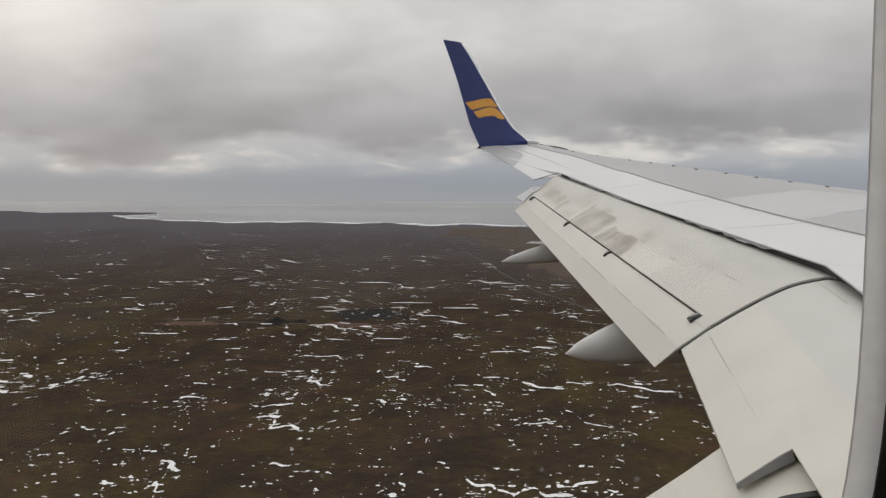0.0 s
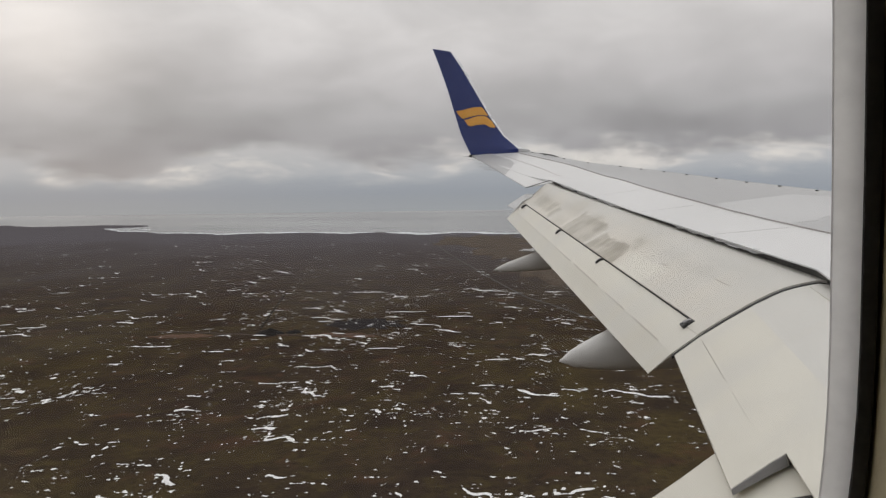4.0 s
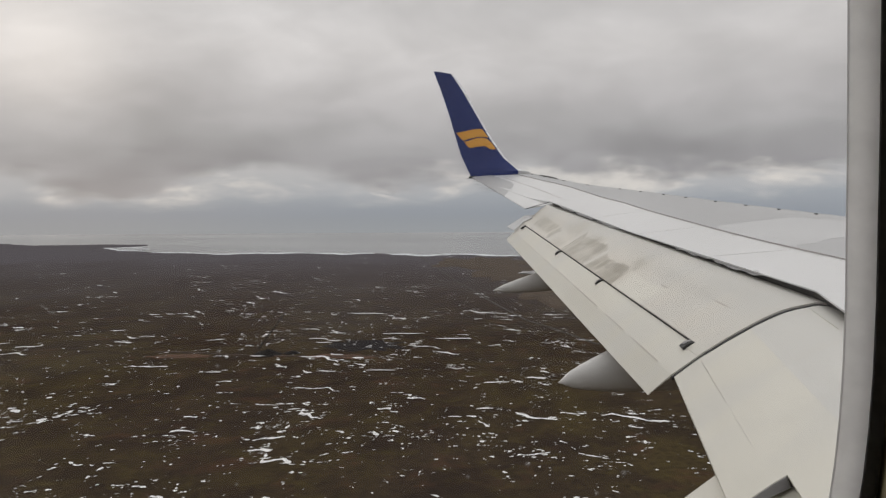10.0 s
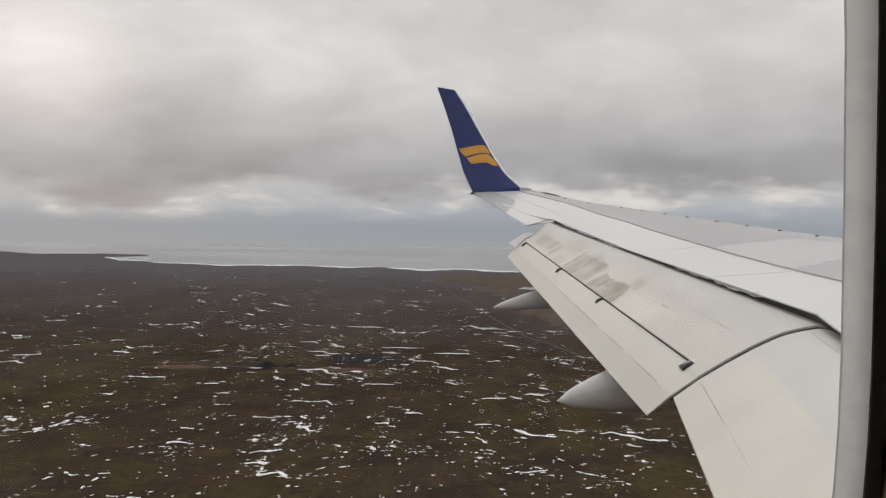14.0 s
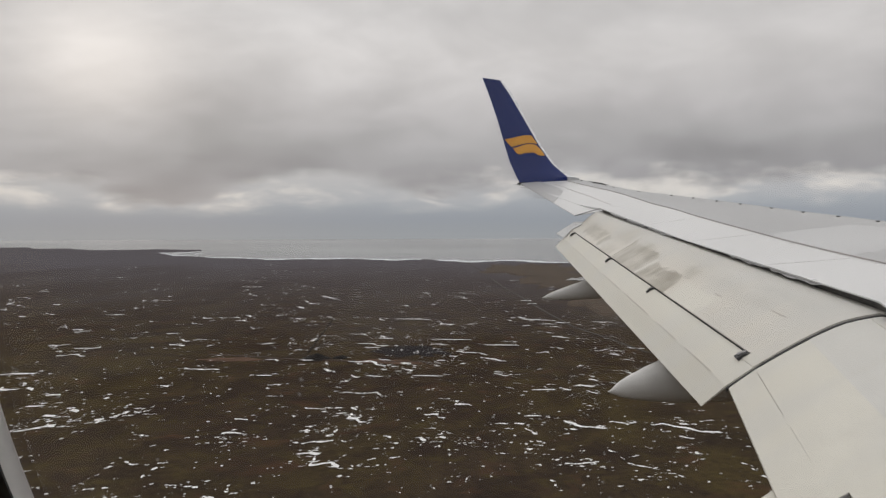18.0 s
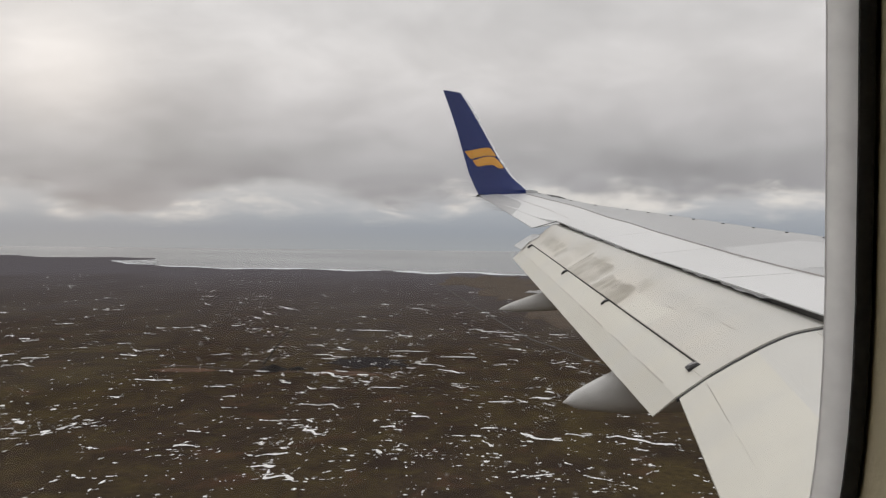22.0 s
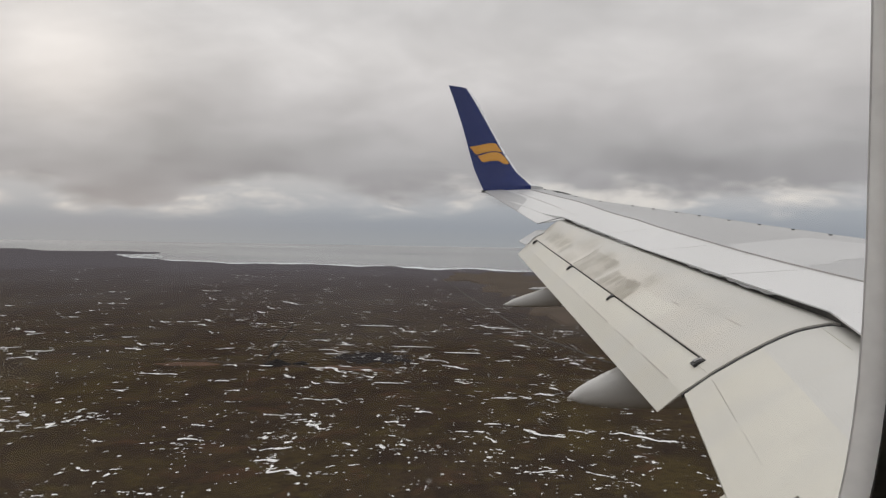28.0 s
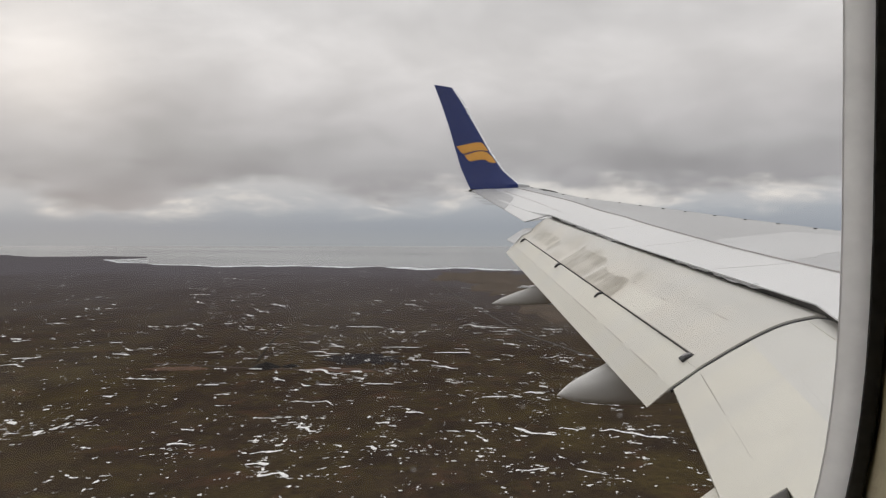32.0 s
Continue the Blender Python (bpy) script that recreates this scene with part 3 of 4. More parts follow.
def build_snow():
    """The snow's edge is drawn out of the field cell by cell, on rows that widen with distance."""
    rs = [158.0]
    while rs[-1] < 1900:
        rs.append(rs[-1] + max(.55, rs[-1] ** 2 / 380000))
    rs, azs = np.array(rs), np.arange(-47, 44.01, .09)
    R, A = np.meshgrid(rs, azs)
    X, Y = R * np.sin(np.radians(A)), R * np.cos(np.radians(A))
    F = snow_field(X, Y, R)
    shore = np.array([coast(a) for a in azs])
    F[(shore[:, None] - R) < 60] = -1
    Z = sheet_z(A, R) + .05 + .0003 * R
    for cx, cy, a, b in DRIFTS:
        Z += .5 * (np.hypot((X - cx) / (a + 4), (Y - cy) / (b + 4)) < 1)
    hit = (F > 0)
    any_ = hit[:-1, :-1] | hit[1:, :-1] | hit[:-1, 1:] | hit[1:, 1:]
    nj = len(rs)
    F, P = F.ravel(), np.stack((X.ravel(), Y.ravel(), Z.ravel() + np.minimum(F.ravel().clip(0) * .25, .25)), 1)
    vs, fs, seen = [], [], {}

    def corner(a):
        if a not in seen:
            seen[a] = len(vs)
            vs.append(tuple(P[a]))
        return seen[a]

    def rim(a, b):
        k = (min(a, b), max(a, b))
        if k not in seen:
            seen[k] = len(vs)
            t = F[a] / (F[a] - F[b])
            vs.append(tuple(P[a] + (P[b] - P[a]) * t))
        return seen[k]
    for i, j in zip(*np.nonzero(any_)):
        a = int(i) * nj + int(j)
        b, c, d = a + nj, a + nj + 1, a + 1
        for tri in ((a, b, c), (a, c, d)):
            out = []
            for p, q in zip(tri, tri[1:] + tri[:1]):
                if F[p] > 0:
                    out.append(corner(p))
                if (F[p] > 0) != (F[q] > 0):
                    out.append(rim(p, q))
            if len(out) > 2:
                fs.append(out)
    me = bpy.data.meshes.new("snow_patches")
    me.from_pydata(vs, [], fs)
    me.materials.append(M["snow"])
    me.shade_smooth()
    if me.polygons[0].normal.z < 0:
        me.flip_normals()
    return tagged(new("snow_patches", me), "scattered crooked drifts of old white snow on the heath", "snow", kind="stuff")


build_snow()


def build_surf():
    """Broken white water along the shore."""
    rnd = random.Random(3)
    vs, fs = [], []
    for i in range(1500):
        az = rnd.uniform(-33, 45)
        gap = noise.noise((az * .45, 6.5, 0))
        if gap < rnd.uniform(-.5, .12):
            continue
        r = coast(az) + rnd.uniform(0, 34) + max(0, gap) * 90 * rnd.random()
        blob(vs, fs, r * math.sin(radians(az)), r * math.cos(radians(az)), -.1 + .1 * rnd.random(), rnd.uniform(8, 28), rnd.uniform(6, 20), -radians(az) + rnd.gauss(0, .1), rnd, 8)
    for i in range(150):
        az = rnd.uniform(-30.0, -26.2)
        s = spit(az)
        if not s:
            continue
        r = rnd.uniform(coast(az) + 15, max(coast(az) + 30, s[0] - 5))
        blob(vs, fs, r * math.sin(radians(az)), r * math.cos(radians(az)), -.1 + .1 * rnd.random(), rnd.uniform(8, 22), rnd.uniform(3, 8), -radians(az), rnd, 8)
    me = bpy.data.meshes.new("surf")
    me.from_pydata(vs, [], fs)
    me.materials.append(M["foam"])
    return tagged(new("surf", me), "white surf breaking along the dark shore", "surf", kind="stuff")


build_surf()


def ribbon(name, pts, width, mat, label, category, lift=.5, step=12):
    """A strip that follows the ground."""
    line = []
    for p, q in zip(pts, pts[1:]):
        n = max(1, int((Vector(q) - Vector(p)).length / step))
        line += [Vector(p).lerp(Vector(q), i / n) for i in range(n)]
    line.append(Vector(pts[-1]))
    v = []
    for i, p in enumerate(line):
        d = (line[min(i + 1, len(line) - 1)] - line[max(i - 1, 0)]).normalized()
        side = Vector((-d.y, d.x))
        for s in (-1, -.5, .5, 1):
            q = p + side * (s * width * .5 * (1 + .35 * noise.noise((p.x * .05, p.y * .05, s))))
            v.append((q.x, q.y, ground_z(p.x, p.y) + (lift if abs(s) < .9 else -.4)))
    f = [(4 * i + j, 4 * i + j + 1, 4 * i + j + 5, 4 * i + j + 4) for i in range(len(line) - 1) for j in range(3)]
    return tagged(new(name, mesh_of(name, v, f, mat)), label, category, kind="structure")


ribbon("road", ((-238, 1885), (-110, 1250), (-35, 899), (8, 720), (59, 587), (200, 470), (420, 400), (760, 330)), 3.6, M["asphalt"], "pale gravel road curving across the heath", "road")
ribbon("track", ((-235, 759), (-216, 670), (-189, 544)), 1.3, M["peat"], "straight dark track leading to the gravel works", "track")
ribbon("bank", ((-262, 533), (-225, 527), (-190, 521), (-162, 520), (-143, 517), (-120, 519), (-100, 523), (-78, 514)), 3.0, M["mud"], "low bank of reddish gravel beside the works", "bank")


def patch(name, cx, cy, rx, ry, mat, label, category, seed, lift=.3, kind="structure", flat=False):
    """A ragged flat-topped sheet on the ground: bare gravel or open water."""
    rnd = random.Random(seed)
    n = 40
    v = [(cx, cy, ground_z(cx, cy) + lift)]
    for ring, q in ((.6, lift), (1.0, lift), (1.12, -.6)):
        for i in range(n):
            a = 2 * math.pi * i / n
            k = ring * (1 + .50 * noise.noise((2.6 * math.cos(a), 2.6 * math.sin(a), seed)) + .32 * noise.noise((6 * math.cos(a), 6 * math.sin(a), seed)))
            x, y = cx + rx * k * math.cos(a), cy + ry * k * math.sin(a)
            v.append((x, y, (ground_z(cx, cy) if flat else ground_z(x, y)) + q))
    f = [(0, 1 + i, 1 + (i + 1) % n) for i in range(n)]
    for g in range(2):
        f += [(1 + g * n + i, 1 + (g + 1) * n + i, 1 + (g + 1) * n + (i + 1) % n, 1 + g * n + (i + 1) % n) for i in range(n)]
    return tagged(new(name, mesh_of(name, v, f, mat)), label, category, kind=kind)


patch("gravel_patch", -235, 515, 19, 7, M["rust"], "bare patch of reddish gravel in the heath", "gravel", 4)
patch("gravel_patch", -120, 519, 23, 7, M["rust"], "bare patch of reddish gravel in the heath", "gravel", 9)
patch("pit_floor", -112, 566, 27, 24, M["pool"], "dark wet mud in the old gravel pit", "pit", 15, lift=.2)
for x, y, a, b, s in ((42, 1300, 40, 34, 3), (66, 1150, 36, 30, 5), (66, 1020, 26, 24, 6), (92, 900, 30, 20, 7), (84, 800, 20, 12, 8)):
    patch("pond", x, y, a, b, M["pond"], "shallow grey pond in a reddish marsh", "pond", s, lift=2.2, flat=True)


for x, y, a, b, s in ((-75, 1620, 80, 170, 11), (-10, 1330, 62, 190, 12), (50, 1020, 52, 160, 13)):
    patch("marsh", x, y, a, b, M["marsh"], "reddish brown winter marsh round the ponds", "marsh", s, lift=1.5)


def spoil_heap(cx, cy, rx, ry, h, seed):
    """A dumped heap of dark gravel with a lumpy crest."""
    v, n, k = [], 36, 8
    for g in range(k + 1):
        q = g / k
        for i in range(n):
            a = 2 * math.pi * i / n
            w = q * (1 + .25 * noise.noise((1.7 * math.cos(a), 1.7 * math.sin(a), seed)))
            x, y = cx + rx * w * math.cos(a), cy + ry * w * math.sin(a)
            v.append((x, y, ground_z(x, y) - .15 + h * (1 - q ** 1.3) * (1 + .5 * noise.noise((x * .25, y * .25, seed)))))
    f = [(g * n + i, g * n + (i + 1) % n, (g + 1) * n + (i + 1) % n, (g + 1) * n + i) for g in range(k) for i in range(n)]
    tagged(new("spoil_heap", mesh_of("spoil_heap", v, f, M["peat"], True)), "dark lumpy heap of dug gravel on the heath", "heap", "heaps at the works")


spoil_heap(-176, 526, 11, 9, 3.6, 3)
spoil_heap(-160, 531, 7, 6, 2.2, 8)


# ---- the aircraft's wing, out from the seat; local origin at the seat's eye ----
wing = new("aircraft_wing")
wing.matrix_basis = pose(0, 0, H)
tagged(wing, "white airliner wing with flaps lowered and a navy winglet", "aircraft wing")

FLAP_IN, FLAP_OUT, TIP = 5.0, 11.4, 17.2
# rear edge of the fixed skin (spoiler and aileron edge) by distance out: x, z
REAR = ((0.2, 1.345, -1.02), (3.9, 1.793, -.613), (5.0, 1.918, -.497), (8.2, 1.19, -.172), (11.4, .487, .215), (11.401, .13, .106), (17.2, -1.0, .885))
BOX = REAR[:5] + ((12.6, .20, .30), (17.2, -1.0, .885))
# crest of the nose by distance out: x, z
NOSE = ((0.2, 9.15, -1.29), (9.84, 4.13, -.044), (11.54, 3.25, .159), (13.19, 2.39, .371), (15.35, 1.26, .635), (17.2, .30, .955))


def skin_point(y, t, lift=0.0):
    """A point of the upper skin: t = 0 at the rear edge of the box line, 1 at the crest."""
    xr, zr = table(BOX, y)
    xn, zn = table(NOSE, y)
    camber = .020 * (xn - xr) * t * (1 - t)
    return Vector((xr + (xn - xr) * t, y, zr + (zn - zr) * t + camber + lift))


def grey_line(y):
    """Where the grey nose paint meets the white box, as a share of the way forward."""
    return table(((.2, .245), (7.3, .245), (8.3, .262), (9.65, .287), (10.5, .312), (11.85, .39), (13.5, .53), (15.3, .72), (17.2, .74)), y)[0]


def span(a, b, n):
    return [a + (b - a) * i / n for i in range(n + 1)]


def wing_box():
    # white rear half of the fixed skin, as a solid with a lower skin
    ys = span(.2, TIP, 40)
    top, low = [], []
    for y in ys:
        g = grey_line(y)
        thick = table(((.2, .62), (5, .42), (11.4, .24), (17.2, .10)), y)[0]
        s = .035 if y < 11.4 else .0
        at = [s + (g - s) * k / 6 for k in range(7)]
        top.append([skin_point(y, q) - Vector((0, 0, .012)) for q in at])
        low.append([skin_point(y, q) - Vector((0, 0, .05 + thick * (k / 6) ** .7)) for k, q in enumerate(at)])
    box = part("wing_box", slab(top, 0, M["white"], "wing_box", bottom=low), wing, "white painted wing box")
    # nose, rolled over forward and under
    top, low = [], []
    for y in ys:
        g = grey_line(y)
        thick = table(((.2, .62), (5, .42), (11.4, .24), (17.2, .10)), y)[0]
        xn, zn = table(NOSE, y)
        c = (xn - skin_point(y, 0).x)
        r = [skin_point(y, g + (1 - g) * k / 5) - Vector((0, 0, .010)) for k in range(6)]
        l = [p - Vector((0, 0, thick * (1 - .35 * (k / 5)))) for k, p in enumerate(r)]
        for a in (25, 50, 75, 95):
            s, q = math.sin(radians(a)), 1 - math.cos(radians(a))
            r.append(Vector((xn + .07 * c * s, y, zn - .010 - .5 * thick * .65 * q)))
            l.append(Vector((xn + .07 * c * s, y, zn - .010 - .65 * thick * (1 - .42 * q))))
        top.append(r)
        low.append(l)
    nose = part("leading_edge", slab(top, 0, M["grey"], "leading_edge", bottom=low), wing, "grey painted nose of the wing")
    # seam between the two paints
    rows = [[skin_point(y, grey_line(y) + d, .001) for d in (-.0007, .0007)] for y in span(.2, TIP - .1, 40)]
    part("paint_seam", slab(rows, .012, M["sealant"], "paint_seam"), wing, "thin dark seam with traces of red sealant")
    # pale repainted area on the nose
    rows = []
    for y in span(7.2, 9.70, 40):
        lo = table(((7.2, .252), (8.3, .268), (8.55, .285), (8.736, .3135), (9.15, .49), (9.70, .735)), y)[0]
        hi = table(((7.2, .264), (7.352, .300), (7.459, .364), (7.60, .385), (7.754, .434), (8.308, .651), (8.6, .72), (9.0, .816), (9.35, .83), (9.55, .80), (9.70, .742)), y)[0]
        hi += .010 * noise.noise((y * 7, 1, 0))
        rows.append([skin_point(y, lo + (hi - lo) * k / 3, -.0085) for k in range(4)])
    part("repaint_area", slab(rows, .003, M["pale"], "repaint_area"), nose, "paler repainted area")
    # rows of small nose fittings
    me = mesh_of("nose_fitting", [(math.cos(a) * r * 1.6, math.sin(a) * r, z) for r, z in ((.016, -.01), (.016, .008), (.010, .013)) for a in [math.pi * i / 4 for i in range(8)]],
                 [(r * 8 + i, r * 8 + (i + 1) % 8, r * 8 + 8 + (i + 1) % 8, r * 8 + 8 + i) for r in (0, 1) for i in range(8)] + [tuple(range(16, 24))], M["dark"])
    for y in (17.0, 16.5, 15.8, 15.0, 14.05, 13.5, 12.95, 12.45, 11.85, 11.3, 10.75, 10.2, 9.65, 9.1, 8.55, 8.0):
        part("nose_fitting", me, nose, at=Matrix.Translation(skin_point(y, .955, -.008)))


def strake():
    """A short dark blade on the crest of the nose near the tip."""
    v = []
    for y, h in ((16.80, .0), (16.6, .010), (16.35, .013), (16.15, .002)):
        p = skin_point(y, 1.0, -.02)
        v += [(p.x - .03, y, p.z), (p.x + .03, y, p.z), (p.x + .01, y, p.z + .02 + h), (p.x - .01, y, p.z + .02 + h)]
    f = [(4 * i + j, 4 * i + (j + 1) % 4, 4 * i + 4 + (j + 1) % 4, 4 * i + 4 + j) for i in range(3) for j in range(4)] + [(3, 2, 1, 0), (12, 13, 14, 15)]
    part("strake", mesh_of("strake", v, f, M["dark"]), wing, "short dark blade on the wing's nose")


def panel_on_skin(name, y0, y1, t0, t1, mat, lift, thick, label="", parent=None, n=8):
    rows = [[skin_point(y, t0(y) + (t1(y) - t0(y)) * k / 4, lift) for k in range(5)] for y in span(y0, y1, n)]
    return part(name, slab(rows, thick, mat, name), parent or wing, label)


def control_surfaces():
    edges = (5.02, 6.45, 7.96, 9.33, 11.38)
    for i, (a, b) in enumerate(zip(edges, edges[1:])):
        rows = []
        for s in span(0, 1, 8):
            r = []
            for k in range(5):
                y = a + .006 + (b - a - .012) * s
                y += table(((5.0, 0), (6.5, 2.2), (9.6, 3.0), (11.0, 2.4), (11.4, .6)), y)[0] * k / 4 * .9 * grey_line(y)
                r.append(skin_point(y, -.006 + .9 * grey_line(y) * k / 4, .002))
            rows.append(r)
        part("spoiler", slab(rows, .010, M["white"], "spoiler"), wing, "flat white spoiler panel lying closed")
    # cove under the spoiler edge: soot and its deep shade put into the colour
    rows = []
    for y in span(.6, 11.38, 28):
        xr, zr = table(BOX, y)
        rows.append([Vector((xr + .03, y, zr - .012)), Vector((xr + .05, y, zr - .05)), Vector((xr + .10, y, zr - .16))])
    part("cove", slab(rows, .02, M["dark"], "cove"), wing, "cove under the spoiler edge, coloured dark for soot and shade")
    # inboard fixed skin edge, dark beneath
    panel_on_skin("trailing_panel", .4, 5.024, lambda y: -.006, lambda y: grey_line(y) * .9, M["white"], .002, .012, "white fixed trailing panel")
    # aileron
    def rear(y):
        xr, zr = table(REAR[5:], y)
        return xr, zr
    def rear_panel(y0, y1, n):
        rows = []
        for y in span(y0, y1, n):
            r = []
            for k in range(5):
                yy = min(TIP, y + (2.5 if y0 > 13.13 else 2.5 * (y - y0) / (y1 - y0)) * k / 4 * (1 if y < 14.7 else (TIP - y) / 2.5))
                xr, zr = rear(yy)
                r.append(Vector((xr, yy, zr)).lerp(skin_point(yy, max(.13, .146 + (yy - 12) * (.050 if yy < 15.6 else .036)), .002), k / 4))
            rows.append(r)
        return rows
    ail = part("aileron", slab(rear_panel(11.42, 13.12, 10), .012, M["white"], "aileron"), wing, "white aileron at the outer rear edge")
    part("tip_panel", slab(rear_panel(13.14, TIP, 14), .012, M["grey"], "tip_panel"), wing, "grey tip panel")
    panel_on_skin("hinge_strip", 12.2, 16.6, lambda y: .140 + (y - 12) * .056, lambda y: .1455 + (y - 12) * .056, M["sealant"], .003, .004, "dark hinge gap", ail)
    # dark edge between flap end and aileron
    rows = [[Vector((.13, 11.40, .10)).lerp(Vector((.50, 11.40, .205)), k / 6) + Vector((0, d, .004)) for k in range(7)] for d in (-.003, .004)]
    part("flap_end_gap", slab(rows, .01, M["black"], "flap_end_gap"), wing, "dark gap at the flap's outer end")
    # static dischargers behind the tip
    for y in (13.95, 14.5, 15.2, 16.0, 16.7):
        xr, zr = rear(y)
        me = mesh_of("static_wick", [(q * sx, w * math.cos(a), w * math.sin(a)) for q, w, sx in ((0, .008, 1), (-.28, .004, 1)) for a in [math.pi * i / 3 for i in range(6)]],
                     [(i, (i + 1) % 6, 6 + (i + 1) % 6, 6 + i) for i in range(6)] + [tuple(range(6, 12)), (5, 4, 3, 2, 1, 0)], M["pale"])
        part("static_wick", me, wing, at=pose(xr + .02, y, zr - .012, 0, 6, 8))
    # screws and small marks on the white skin
    mark = mesh_of("skin_mark", [(.022, 0, .001), (0, .012, .001), (-.022, 0, .001), (0, -.012, .001), (.022, 0, -.004), (0, .012, -.004), (-.022, 0, -.004), (0, -.012, -.004)],
                   [(0, 1, 2, 3), (0, 4, 5, 1), (1, 5, 6, 2), (2, 6, 7, 3), (3, 7, 4, 0)], M["seam"])
    for y, t in ((7.88, .230), (6.1, .215), (5.6, .21)):
        part("skin_mark", mark, wing, at=Matrix.Translation(skin_point(y, t, .004)))


# chordwise shape of the outer flap at its two ends: x, z from the front to the slot, then to the rear edge
MAIN_IN = ((2.16, -.640), (2.03, -.585), (1.90, -.562), (1.84, -.566), (1.67, -.608), (1.50, -.689), (1.33, -.789), (1.205, -.870))
MAIN_OUT = ((.64, .085), (.55, .142), (.455, .152), (.42, .140), (.33, .080), (.24, -.005), (.155, -.062), (.075, -.100))
AFT_IN = ((1.30, -.902), (1.23, -.882), (1.16, -.902), (.986, -1.030), (.84, -1.163))
AFT_OUT = ((.12, -.120), (.085, -.110), (.055, -.127), (-.04, -.235), (-.151, -.354))


def dense(points, n=3):
    """A smooth curve through the points of a profile."""
    pts = [Vector(p) for p in points]
    out = []
    for i in range(len(pts) - 1):
        a, b, c, d = pts[max(0, i - 1)], pts[i], pts[i + 1], pts[min(len(pts) - 1, i + 2)]
        for k in range(n):
            t = k / n
            out.append(b * (1 - t) + c * t + t * (1 - t) * ((c - a) * .5 - (c - b)) * (1 - t) + t * (1 - t) * ((c - b) - (d - b) * .5) * t)
    return out + [pts[-1]]


def flap_rows(inner, outer, n, y0=FLAP_IN, y1=FLAP_OUT, sag=0.0):
    rows = []
    for i in range(n + 1):
        t = i / n
        rows.append([Vector((a[0] + (b[0] - a[0]) * t, y0 + (y1 - y0) * t, a[1] + (b[1] - a[1]) * t + sag * math.sin(math.pi * t))) for a, b in zip(inner, outer)])
    return rows


def underside(rows, t0, t1):
    out = []
    for r in rows:
        n = len(r) - 1
        c = (r[0] - r[-1]).length
        out.append([p - Vector((-.25, 0, 1)).normalized() * (c * (t0 * math.sin(math.pi * min(1, .06 + .94 * k / n)) + t1)) for k, p in enumerate(r)])
    return out


